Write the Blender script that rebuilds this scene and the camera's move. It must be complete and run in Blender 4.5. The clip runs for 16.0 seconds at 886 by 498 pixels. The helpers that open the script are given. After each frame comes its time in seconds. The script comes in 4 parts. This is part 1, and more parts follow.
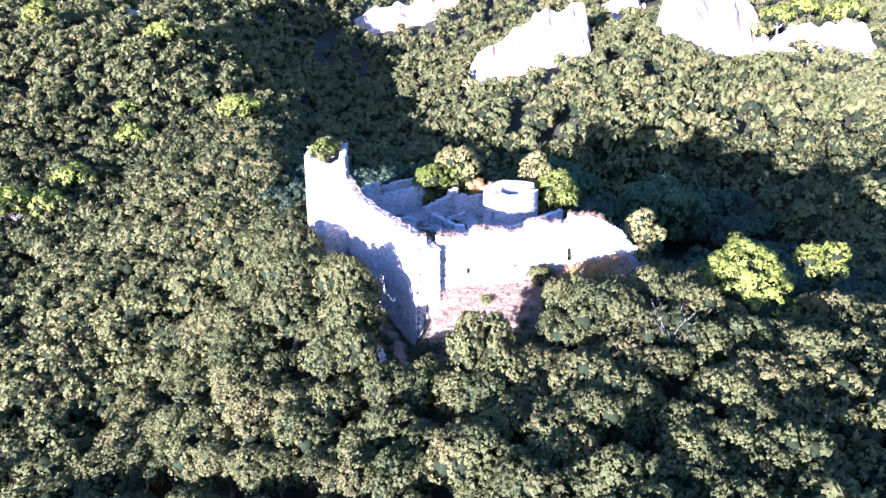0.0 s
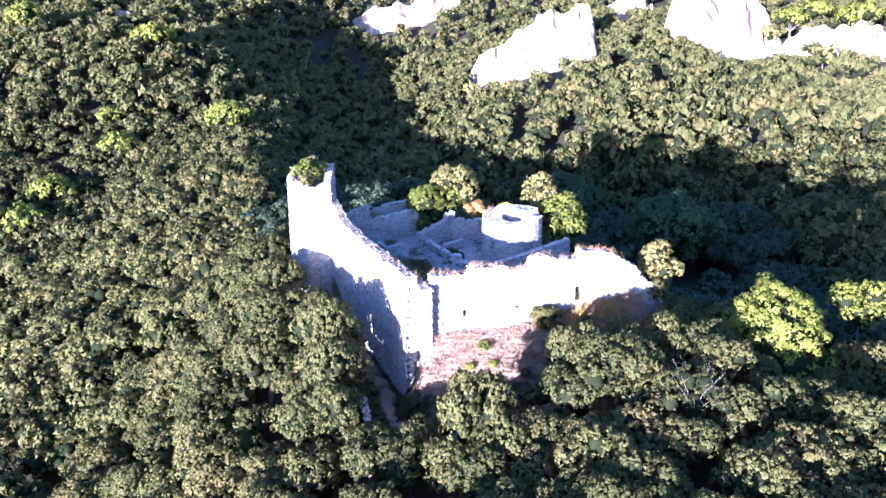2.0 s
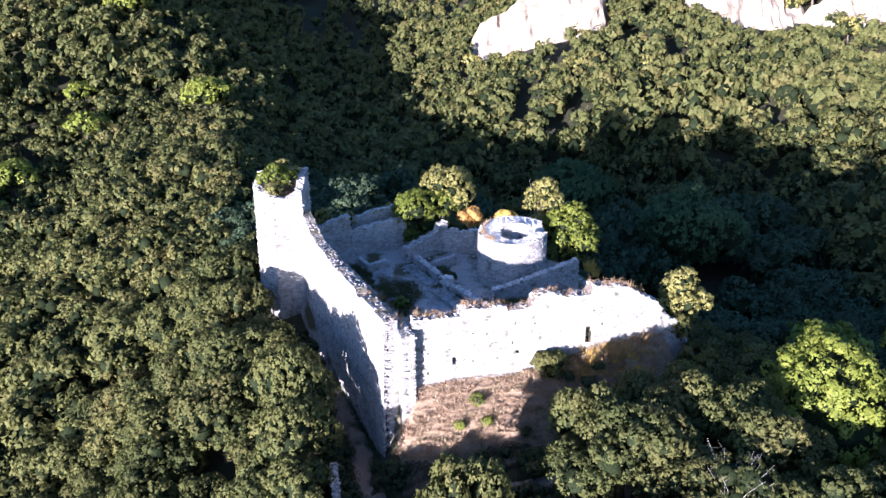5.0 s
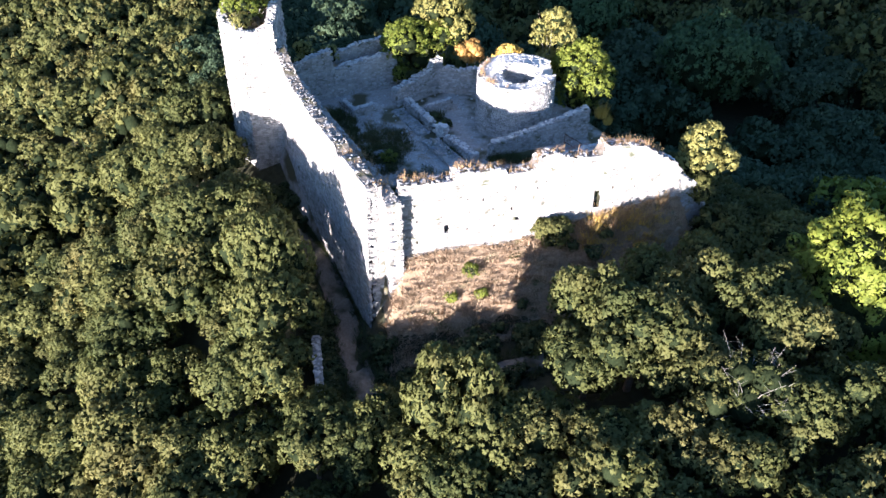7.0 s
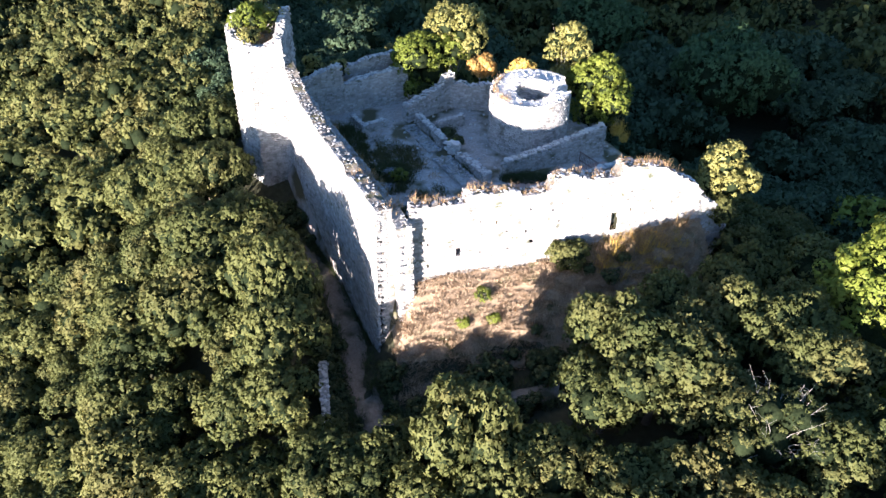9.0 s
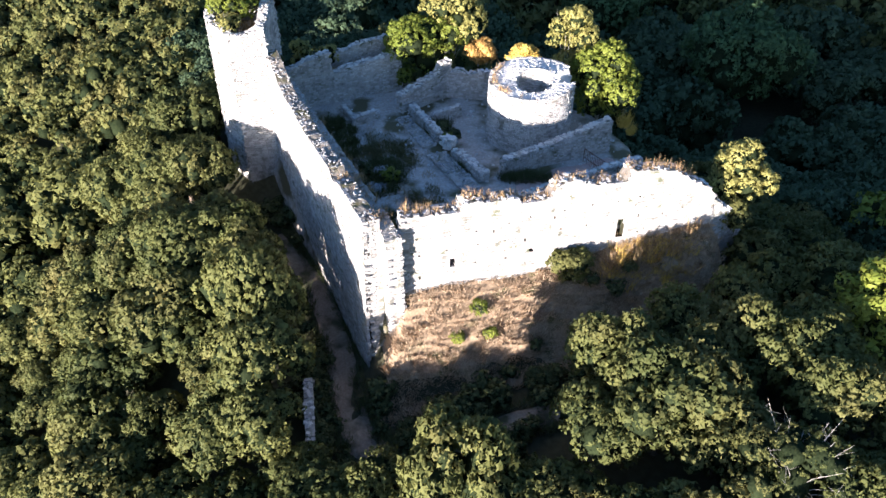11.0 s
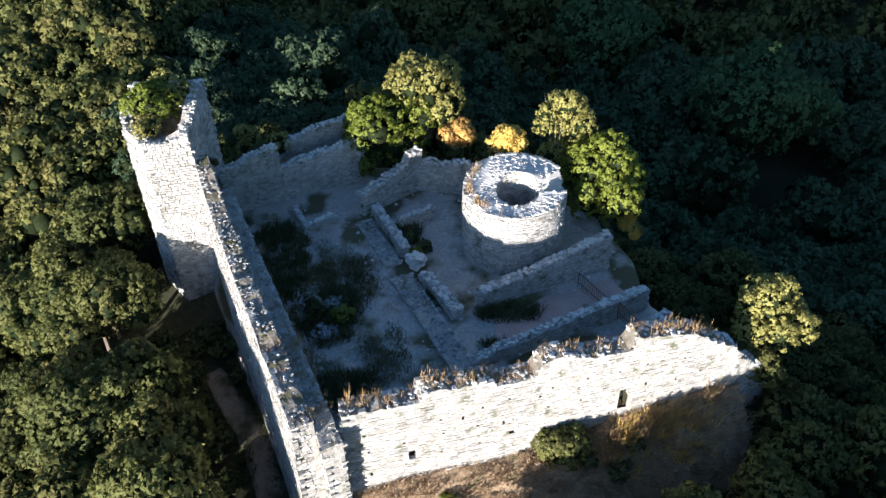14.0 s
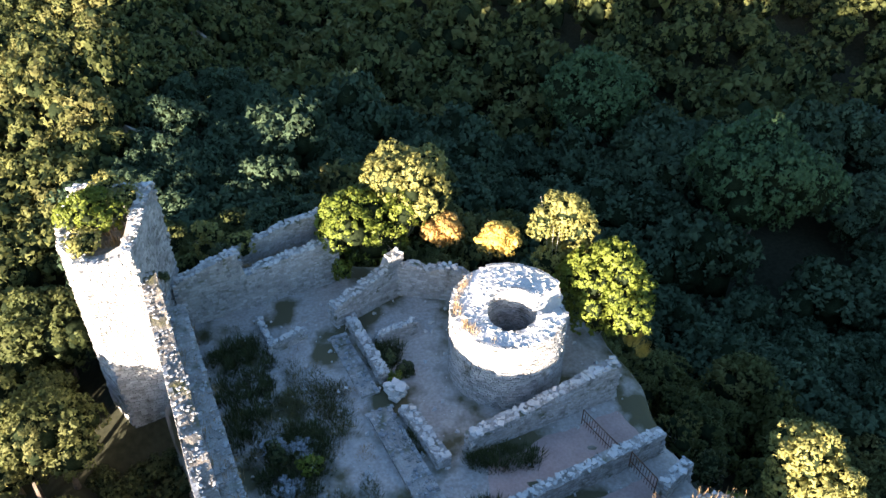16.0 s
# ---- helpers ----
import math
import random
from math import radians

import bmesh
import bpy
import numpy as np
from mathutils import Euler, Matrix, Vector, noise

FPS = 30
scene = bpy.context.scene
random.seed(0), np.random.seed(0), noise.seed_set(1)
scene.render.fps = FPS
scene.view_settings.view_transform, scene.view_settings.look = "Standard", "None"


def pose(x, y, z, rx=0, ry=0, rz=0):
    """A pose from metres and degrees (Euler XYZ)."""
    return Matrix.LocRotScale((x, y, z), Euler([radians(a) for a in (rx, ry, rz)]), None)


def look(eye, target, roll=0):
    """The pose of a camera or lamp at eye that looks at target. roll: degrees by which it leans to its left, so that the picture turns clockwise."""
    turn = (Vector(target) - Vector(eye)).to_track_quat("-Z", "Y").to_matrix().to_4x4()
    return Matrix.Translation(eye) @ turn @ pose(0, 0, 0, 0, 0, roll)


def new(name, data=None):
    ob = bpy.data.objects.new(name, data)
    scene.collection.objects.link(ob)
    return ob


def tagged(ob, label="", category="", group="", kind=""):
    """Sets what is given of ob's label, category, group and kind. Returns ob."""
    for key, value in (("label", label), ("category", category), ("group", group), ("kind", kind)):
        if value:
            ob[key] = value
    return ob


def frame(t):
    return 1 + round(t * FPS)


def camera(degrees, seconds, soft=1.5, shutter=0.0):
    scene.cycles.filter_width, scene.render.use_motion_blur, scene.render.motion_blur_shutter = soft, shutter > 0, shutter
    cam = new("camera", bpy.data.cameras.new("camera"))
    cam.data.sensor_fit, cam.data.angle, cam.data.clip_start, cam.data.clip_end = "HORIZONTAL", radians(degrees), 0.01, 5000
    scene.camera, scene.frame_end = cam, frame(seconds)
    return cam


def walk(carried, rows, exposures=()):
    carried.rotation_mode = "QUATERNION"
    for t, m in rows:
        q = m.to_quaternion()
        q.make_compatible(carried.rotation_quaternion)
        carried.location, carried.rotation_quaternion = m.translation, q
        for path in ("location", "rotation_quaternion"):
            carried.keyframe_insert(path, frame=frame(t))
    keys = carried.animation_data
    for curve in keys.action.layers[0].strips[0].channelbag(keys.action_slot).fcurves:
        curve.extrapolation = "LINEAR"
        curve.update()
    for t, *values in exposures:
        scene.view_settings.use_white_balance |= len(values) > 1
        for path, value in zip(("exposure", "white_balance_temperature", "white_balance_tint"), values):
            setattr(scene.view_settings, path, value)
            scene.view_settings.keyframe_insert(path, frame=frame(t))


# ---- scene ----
EXPOSURES = [(0, 2.9, 4650, 49), (3, 2.48, 4800, 46), (5.5, 1.98, 5100, 30), (8, 2.33, 5400, 24), (12.5, 1.9, 5480, 20), (14.5, 1.62, 5400, 15), (15, 1.85, 5420, 15), (15.5, 2.32, 5750, 17), (16, 2.72, 6050, 20)]
cam = camera(64.42, 16.0)
# seconds, eye, target, roll
PATH = [
    (0, (-3.911, -75.429, 24.477), (-3.807, -73.514, 23.912), -0.4),
    (0.5, (-3.478, -73.099, 24.95), (-3.377, -71.184, 24.383), -0.3),
    (1, (-3.123, -70.844, 25.265), (-3.023, -68.929, 24.699), -0.3),
    (1.5, (-2.783, -68.384, 25.809), (-2.685, -66.47, 25.238), -0.3),
    (2, (-2.416, -66.006, 26.207), (-2.319, -64.092, 25.635), -0.3),
    (2.5, (-2.084, -63.913, 26.6), (-1.987, -61.999, 26.029), -0.3),
    (3, (-1.695, -61.581, 27.011), (-1.6, -59.668, 26.437), -0.1),
    (5.3, (0.029, -51.162, 28.954), (0.118, -49.284, 28.27), -0.1),
    (5.5, (0.266, -50.09, 28.522), (0.352, -48.219, 27.82), -0.2),
    (6, (0.324, -47.784, 28.847), (0.407, -46.037, 27.877), 0.3),
    (6.5, (0.814, -46.053, 29.047), (0.883, -44.419, 27.896), 0.1),
    (7, (0.739, -44.64, 29.09), (0.818, -42.996, 27.955), 0.5),
    (7.5, (0.695, -43.697, 29.007), (0.772, -42.045, 27.882), 0.6),
    (8, (0.489, -43.032, 28.853), (0.561, -41.373, 27.738), 0.6),
    (8.5, (0.539, -42.808, 28.993), (0.599, -41.148, 27.88), 0.4),
    (11, (1.451, -37.618, 29.431), (1.496, -36.013, 28.239), 0.2),
    (11.5, (1.873, -35.495, 29.879), (1.911, -33.901, 28.672), -0.1),
    (12, (2.342, -32.886, 30.357), (2.379, -31.303, 29.135), -0.2),
    (12.5, (2.896, -30.407, 30.771), (2.928, -28.826, 29.546), -0.5),
    (13, (3.538, -27.659, 31.272), (3.57, -26.081, 30.044), -0.6),
    (13.5, (3.989, -25.115, 31.847), (4.026, -23.536, 30.619), -0.6),
    (14, (4.607, -22.688, 32.252), (4.641, -21.102, 31.034), -0.9),
    (14.5, (4.795, -20.282, 32.708), (4.84, -18.695, 31.491), -0.5),
    (15, (4.571, -17.668, 33.432), (4.641, -16.076, 32.225), -0.0),
    (15.5, (4.717, -15.986, 33.428), (4.793, -14.372, 32.25), 0.0),
    (16, (4.882, -13.796, 33.506), (4.965, -12.164, 32.353), 0.0),
]
walk(cam, [(t, look(eye, target, roll)) for t, eye, target, roll in PATH], EXPOSURES)

# ---- light ----
SUN_FROM = Vector((-0.57, -0.82, 0.0)).normalized()
SUN_UP = radians(3.95)
world = bpy.data.worlds.new("evening_sky")
scene.world = world
world.use_nodes = True
wn = world.node_tree.nodes
sky = wn.new("ShaderNodeTexSky")
sky.sky_type, sky.sun_disc = "NISHITA", False
sky.sun_elevation = SUN_UP
sky.ozone_density, sky.dust_density = 2.5, 0.4
sky.sun_rotation = math.atan2(SUN_FROM.x, SUN_FROM.y)
world.node_tree.links.new(sky.outputs[0], wn["Background"].inputs[0])
wn["Background"].inputs[1].default_value = 0.12
sun = new("sun", bpy.data.lights.new("sun", "SUN"))
sun.data.energy, sun.data.angle, sun.data.color = 5.0, radians(0.5), (1.0, 0.86, 0.65)
to_sun = SUN_FROM * math.cos(SUN_UP) + Vector((0, 0, math.sin(SUN_UP)))
sun.rotation_euler = to_sun.to_track_quat("Z", "Y").to_euler()


# ---- materials ----
def material(name, low, high, scale=2.0, fine=14.0, rough=0.9, bump=0.4, island=0.0, obj=0.0, stain=None, detail=6.0, gloss=0.2, through_leaf=0.0):
    """A matte surface: two colours mixed by coarse and fine noise, varied piece by piece, with relief."""
    m = bpy.data.materials.new(name)
    m.use_nodes = True
    nt = m.node_tree
    N, Lk = nt.nodes, nt.links
    bsdf = N["Principled BSDF"]
    bsdf.inputs["Roughness"].default_value = rough
    bsdf.inputs["Specular IOR Level"].default_value = gloss
    pos = N.new("ShaderNodeNewGeometry")
    a, b = N.new("ShaderNodeTexNoise"), N.new("ShaderNodeTexNoise")
    for n, s in ((a, scale), (b, fine)):
        n.inputs["Scale"].default_value, n.inputs["Detail"].default_value = s, detail
        Lk.new(pos.outputs["Position"], n.inputs["Vector"])
    add = N.new("ShaderNodeMath")
    add.operation = "ADD"
    Lk.new(a.outputs[0], add.inputs[0])
    Lk.new(b.outputs[0], add.inputs[1])
    last = add
    for amount, socket in ((island, pos.outputs["Random Per Island"]), (obj, N.new("ShaderNodeObjectInfo").outputs["Random"])):
        if amount:
            mul = N.new("ShaderNodeMath")
            mul.operation = "MULTIPLY_ADD"
            mul.inputs[1].default_value = amount
            Lk.new(socket, mul.inputs[0])
            Lk.new(last.outputs[0], mul.inputs[2])
            last = mul
    ramp = N.new("ShaderNodeMapRange")
    mid = 1.0 + (island + obj) / 2
    ramp.inputs["From Min"].default_value, ramp.inputs["From Max"].default_value = mid - 0.3 - island / 2 - obj / 2, mid + 0.3 + island / 2 + obj / 2
    Lk.new(last.outputs[0], ramp.inputs["Value"])
    mix = N.new("ShaderNodeMix")
    mix.data_type = "RGBA"
    mix.inputs["A"].default_value, mix.inputs["B"].default_value = (*low, 1), (*high, 1)
    Lk.new(ramp.outputs[0], mix.inputs["Factor"])
    out = mix.outputs["Result"]
    if stain:
        col, st_scale, lo, hi = stain
        c = N.new("ShaderNodeTexNoise")
        c.inputs["Scale"].default_value, c.inputs["Detail"].default_value = st_scale, 5
        Lk.new(pos.outputs["Position"], c.inputs["Vector"])
        r2 = N.new("ShaderNodeMapRange")
        r2.inputs["From Min"].default_value, r2.inputs["From Max"].default_value = lo, hi
        Lk.new(c.outputs[0], r2.inputs["Value"])
        mix2 = N.new("ShaderNodeMix")
        mix2.data_type = "RGBA"
        mix2.inputs["B"].default_value = (*col, 1)
        Lk.new(out, mix2.inputs["A"])
        Lk.new(r2.outputs[0], mix2.inputs["Factor"])
        out = mix2.outputs["Result"]
    Lk.new(out, bsdf.inputs["Base Color"])
    if through_leaf:
        soft = N.new("ShaderNodeBsdfTranslucent")
        both = N.new("ShaderNodeMixShader")
        both.inputs[0].default_value = through_leaf
        Lk.new(out, soft.inputs["Color"])
        Lk.new(bsdf.outputs[0], both.inputs[1])
        Lk.new(soft.outputs[0], both.inputs[2])
        Lk.new(both.outputs[0], N["Material Output"].inputs["Surface"])
    if bump:
        bp = N.new("ShaderNodeBump")
        bp.inputs["Strength"].default_value, bp.inputs["Distance"].default_value = bump, 0.06
        Lk.new(b.outputs[0], bp.inputs["Height"])
        Lk.new(bp.outputs[0], bsdf.inputs["Normal"])
    return m


# darker than CAP, so wall sides look dimmer than their skylit tops
STONE = material("limestone", (0.185, 0.178, 0.165), (0.6, 0.585, 0.555), 0.5, 9, 0.92, 0.5, island=0.6, stain=((0.14, 0.14, 0.11), 1.3, 0.56, 0.72))
MORTAR = material("rubble_core", (0.27, 0.25, 0.225), (0.47, 0.445, 0.405), 1.1, 12, 0.95, 0.8, stain=((0.12, 0.13, 0.08), 0.9, 0.52, 0.7))
# lichen-pale, and lightened further so wall tops look lit by the sky
CAP = material("lichened_skylit_capstone", (0.42, 0.4, 0.37), (0.74, 0.72, 0.68), 1.2, 9, 0.9, 0.5, island=0.4, obj=0.3)
TOP_EARTH = material("wall_top_earth", (0.11, 0.095, 0.075), (0.3, 0.27, 0.23), 1.4, 10, 0.95, 0.8, stain=((0.1, 0.095, 0.05), 0.8, 0.5, 0.66))
GREY_STONE = material("grey_weathered_stone", (0.16, 0.165, 0.17), (0.42, 0.43, 0.44), 1.2, 9, 0.9, 0.5, obj=0.5)
DIRT = material("trodden_earth", (0.32, 0.29, 0.26), (0.56, 0.52, 0.475), 0.3, 5, 0.95, 0.3, stain=((0.11, 0.1, 0.055), 0.3, 0.47, 0.6))
CLAY = material("pinkish_clay", (0.36, 0.25, 0.215), (0.5, 0.37, 0.325), 0.5, 6, 0.95, 0.3)
# near-black, so gaps between trees stay dark; doubles as painted doorway shade
FLOOR_AND_RECESS = material("floor_and_recess_shade", (0.024, 0.026, 0.013), (0.062, 0.06, 0.034), 0.12, 2.2, 0.95, 0.5)
CLIFF = material("pale_cliff", (0.26, 0.21, 0.15), (0.52, 0.44, 0.34), 0.06, 0.7, 0.95, 0.8)
PATHMAT = material("track_gravel", (0.15, 0.115, 0.085), (0.29, 0.235, 0.18), 0.6, 6, 0.95, 0.5, stain=((0.06, 0.06, 0.03), 0.5, 0.5, 0.64))
LEAF = material("evergreen_leaves", (0.046, 0.065, 0.021), (0.188, 0.192, 0.058), 0.3, 1.7, 0.65, 0, island=0.15, obj=0.55, stain=((0.18, 0.165, 0.055), 0.14, 0.5, 0.68), gloss=0.12, through_leaf=0.3)
# near-black balls inside crowns; the shade between leaves is put into this colour
LEAF_IN_SHADE = material("crown_inner_shade", (0.01, 0.015, 0.007), (0.03, 0.04, 0.018), 1.1, 6, 1.0, 1.0, gloss=0.0)
LEAF_PINE = material("pine_needles", (0.13, 0.175, 0.022), (0.28, 0.305, 0.045), 0.4, 3, 0.6, 0, island=0.4, through_leaf=0.25)
LEAF_BUSH = material("bright_bush_leaves", (0.09, 0.13, 0.018), (0.27, 0.3, 0.045), 0.5, 3, 0.55, 0, island=0.4, obj=0.2, through_leaf=0.3)
# LEAF made darker and bluer: the valley's blue shade is painted into it
LEAF_SHADED = material("shaded_leaves", (0.042, 0.074, 0.04), (0.112, 0.158, 0.08), 0.3, 3, 0.65, 0, island=0.25, gloss=0.12, through_leaf=0.3)
LEAF_BROAD = material("broad_green_leaves", (0.055, 0.1, 0.042), (0.125, 0.2, 0.08), 0.3, 3, 0.65, 0, island=0.25, gloss=0.12, through_leaf=0.3)
LEAF_PALE = material("pale_olive_leaves", (0.18, 0.175, 0.045), (0.42, 0.39, 0.12), 0.5, 3, 0.6, 0, island=0.4, through_leaf=0.25)
WEED = material("dark_weeds", (0.035, 0.05, 0.015), (0.1, 0.11, 0.04), 0.8, 4, 0.7, 0, island=0.5)
TURF_BLADES = material("olive_grass", (0.06, 0.065, 0.025), (0.16, 0.15, 0.06), 0.6, 4, 0.8, 0, island=0.4, through_leaf=0.2)
STRAW = material("dry_grass", (0.22, 0.14, 0.07), (0.46, 0.33, 0.17), 0.8, 5, 0.9, 0, island=0.5)
BROOM = material("golden_dry_broom", (0.48, 0.32, 0.06), (0.82, 0.6, 0.15), 0.8, 5, 0.8, 0, island=0.5)
BROOM_ORANGE = material("orange_dry_broom", (0.36, 0.2, 0.05), (0.64, 0.4, 0.12), 0.8, 5, 0.85, 0, island=0.5)
HEATH = material("reddish_dry_scrub", (0.27, 0.19, 0.115), (0.55, 0.425, 0.285), 0.7, 4, 0.9, 0, island=0.6)
TURF = material("dry_turf", (0.2, 0.145, 0.09), (0.4, 0.3, 0.195), 0.6, 6, 0.95, 0.8, stain=((0.09, 0.09, 0.04), 0.7, 0.56, 0.68))
BARK = material("bark", (0.09, 0.07, 0.05), (0.22, 0.18, 0.14), 1.5, 12, 0.9, 0.6)
DEADWOOD = material("bleached_twigs", (0.28, 0.26, 0.22), (0.45, 0.42, 0.36), 1.5, 12, 0.9, 0.3)
RUST = material("rusted_iron", (0.07, 0.035, 0.02), (0.18, 0.09, 0.05), 2, 20, 0.8, 0.2)


# ---- mesh helpers ----
def mesh_object(name, verts, faces, mat, parent=None, label="", smooth=False):
    me = bpy.data.meshes.new(name)
    me.from_pydata([tuple(v) for v in verts], [], [tuple(f) for f in faces])
    me.materials.append(mat)
    if smooth:
        me.polygons.foreach_set("use_smooth", [True] * len(me.polygons))
    me.update()
    ob = new(name, me)
    if parent:
        ob.parent = parent
    if label:
        ob["label"] = label
    return ob


def thing(name, label, category, at=(0, 0, 0), group="", kind=""):
    ob = new(name)
    ob.location = at
    return tagged(ob, label, category, group, kind)


class Blocks:
    """Gathers worn stones: jittered six-sided blocks."""

    corner = np.array([(x, y, z) for x in (-1, 1) for y in (-1, 1) for z in (-1, 1)], float)
    quads = np.array([(0, 1, 3, 2), (4, 6, 7, 5), (0, 4, 5, 1), (2, 3, 7, 6), (0, 2, 6, 4), (1, 5, 7, 3)])

    def __init__(self, seed):
        self.rng, self.v, self.f, self.n = np.random.default_rng(seed), [], [], 0

    def add(self, centre, axes, half, jitter=0.11):
        c = self.corner * (1 - self.rng.random((8, 3)) * jitter * 2) * np.array(half)
        self.v.append(c @ np.array(axes) + np.array(centre))
        self.f.append(self.quads + 8 * self.n)
        self.n += 1

    def loose(self, centre, half):
        """A stone lying any way up."""
        q, _ = np.linalg.qr(self.rng.normal(size=(3, 3)))
        self.add(centre, q, half, 0.22)

    def flat(self, centre, half):
        """A stone lying on its bed."""
        a = self.rng.uniform(0, 6.28)
        e = Euler((self.rng.uniform(-0.3, 0.3), self.rng.uniform(-0.3, 0.3), a)).to_matrix()
        self.add(centre, np.array(e).T, half, 0.2)

    def make(self, name, mat, parent, label="", kind="stuff"):
        if not self.n:
            return None
        ob = mesh_object(name, np.concatenate(self.v), np.concatenate(self.f), mat, parent, label)
        return tagged(ob, kind=kind) if kind else ob


def profile(points):
    xs, zs = [p[0] for p in points], [p[1] for p in points]
    return lambda u: float(np.interp(u, xs, zs))


def wob(x, y, z=0.0, s=1.0):
    return noise.noise(Vector((x * s, y * s, z * s)))


def face_stones(bl, a, u, n, length, base, top, lean, course, run, holes=(), grow=0.05):
    """Courses of stones over one upright face from a along u; n looks out of it; lean: metres that it comes out per metre downwards."""
    rng = bl.rng
    up = Vector((0, 0, 1))
    z = min(base(s * length / 12) for s in range(13))
    ztop = max(top(s * length / 40) for s in range(41))
    while z < ztop:
        h = course * rng.uniform(0.75, 1.3)
        s = rng.uniform(-0.3, 0)
        while s < length:
            w = run * rng.uniform(0.55, 1.6)
            m = s + w / 2
            if 0 < m < length and base(m) - 0.4 < z and z + h * 0.7 < top(m):
                if not any(abs(m - hs) < hw + w * 0.3 and abs(z + h / 2 - hz) < hh + h * 0.3 for hs, hz, hw, hh in holes):
                    out = lean * (ztop - z) + rng.uniform(-0.025, grow - 0.03)
                    c = a + u * m + n * out + up * (z + h / 2)
                    bl.add(c, (u, n, up), (w * 0.495, 0.14, h * 0.49))
            s += w
        z += h


def cap_stones(bl, a, u, n, length, thick, top, size, dense=1.0, inset=0.0):
    rng = bl.rng
    for _ in range(int(length * thick * 13 * dense)):
        s, t = rng.uniform(0, length), rng.uniform(inset, thick)
        h = size * rng.uniform(0.35, 1.0)
        c = a + u * s - n * t + Vector((0, 0, top(s) - 0.02))
        bl.flat(c, (h * 0.8, h * 0.6, h * 0.3))


def masonry(name, label, a, b, thick, base, top, lean=0.0, course=0.19, run=0.36, seed=1, holes=(), inner=True, ends=(True, True), cap=0.26, kind="structure", category="wall", ragged=0.18, cap_mat=None, core_drop=0.06):
    """A straight rubble wall whose outer face runs from a to b with the outside on its right-hand side."""
    a, b = Vector((*a, 0)), Vector((*b, 0))
    u = (b - a).normalized()
    n = Vector((u.y, -u.x, 0))
    length = (b - a).length
    root = thing(name, label, category, kind=kind)
    rag = lambda s: top(s) + ragged * wob(a.x + s * 1.3, a.y, seed * 7.1, 1.0) + ragged * 0.6 * wob(s * 4.1, seed, 3.3, 1.0)
    ztop = max(top(s * length / 40) for s in range(41))
    steps = max(2, int(length / 0.5))
    verts, faces = [], []
    for i in range(steps + 1):
        s = length * i / steps
        zt, zb = rag(s) - core_drop, base(s) - 1.5
        o = a + u * s
        for off, zz in ((lean * (ztop - zb), zb), (lean * (ztop - zt), zt), (-thick, zt), (-thick, zb)):
            p = o + n * (off - (0.95 if holes else 0.012) if off >= 0 else off + 0.012)
            verts.append((p.x, p.y, zz))
        if i:
            q = 4 * i
            for k in range(4):
                k2 = (k + 1) % 4
                faces.append((q - 4 + k, q + k, q + k2, q - 4 + k2))
    e = 4 * steps
    faces += [(3, 2, 1, 0), (e, e + 1, e + 2, e + 3)]
    mesh_object("wall_core", verts, faces, MORTAR, root)
    if holes:
        # the bedding mortar between the facing stones, left open at the holes
        cells = int(length / 0.14)
        rows = int((ztop - min(base(0), base(length)) + 0.5) / 0.14)
        v2, f2 = [], []
        for i in range(cells + 1):
            s = length * i / cells
            for j in range(rows + 1):
                zz = min(ztop + 0.1 - 0.14 * j, rag(s) - core_drop)
                p = a + u * s + n * (lean * (ztop - zz) - 0.006)
                v2.append((p.x, p.y, zz))
                if i and j and not any(abs(s - 0.07 - hs) < hw and abs(zz + 0.07 - hz) < hh for hs, hz, hw, hh in holes):
                    q = i * (rows + 1) + j
                    f2.append((q - rows - 2, q - rows - 1, q, q - 1))
        mesh_object("bedding_mortar", v2, f2, MORTAR, root)
        v3, f3 = [], []
        for i in range(steps + 1):
            s = length * i / steps
            for k in range(5):
                w = 0.01 + (thick - 0.05) * k / 4
                p = a + u * s - n * w
                v3.append((p.x, p.y, rag(s) - core_drop + 0.03 + 0.09 * wob(p.x, p.y, 3, 2.3)))
                if i and k:
                    q = i * 5 + k
                    f3.append((q - 6, q - 1, q, q - 5))
        mesh_object("wall_top", v3, f3, TOP_EARTH, root, "earth and broken mortar along the wall top")
    bl = Blocks(seed)
    face_stones(bl, a - n * 0.12, u, n, length, base, rag, lean, course, run, holes)
    if inner:
        face_stones(bl, b - n * (thick - 0.12), -u, -n, length, lambda s: base(length - s), lambda s: rag(length - s), 0, course, run)
    for k, (p, d) in enumerate(((a, -u), (b, u))):
        if ends[k]:
            s0 = 0 if k == 0 else length
            st, dr = (p - n * thick, n) if k == 0 else (p, -n)
            face_stones(bl, st - d * 0.12, dr, d, thick, lambda s: base(s0), lambda s: rag(s0), 0, course, run)
    bl.make("rubble_facing", STONE, root, "coursed rubble facing of pale limestone")
    cp = Blocks(seed + 50)
    cap_stones(cp, a, u, n, length, thick, rag, cap)
    cp.make("top_rubble", cap_mat or CAP, root, "loose broken stones along the wall top")
    return root


# ---- ground ----
EAST = np.array([-160, -75, -38, -18, 3, 24, 55, 150.0])
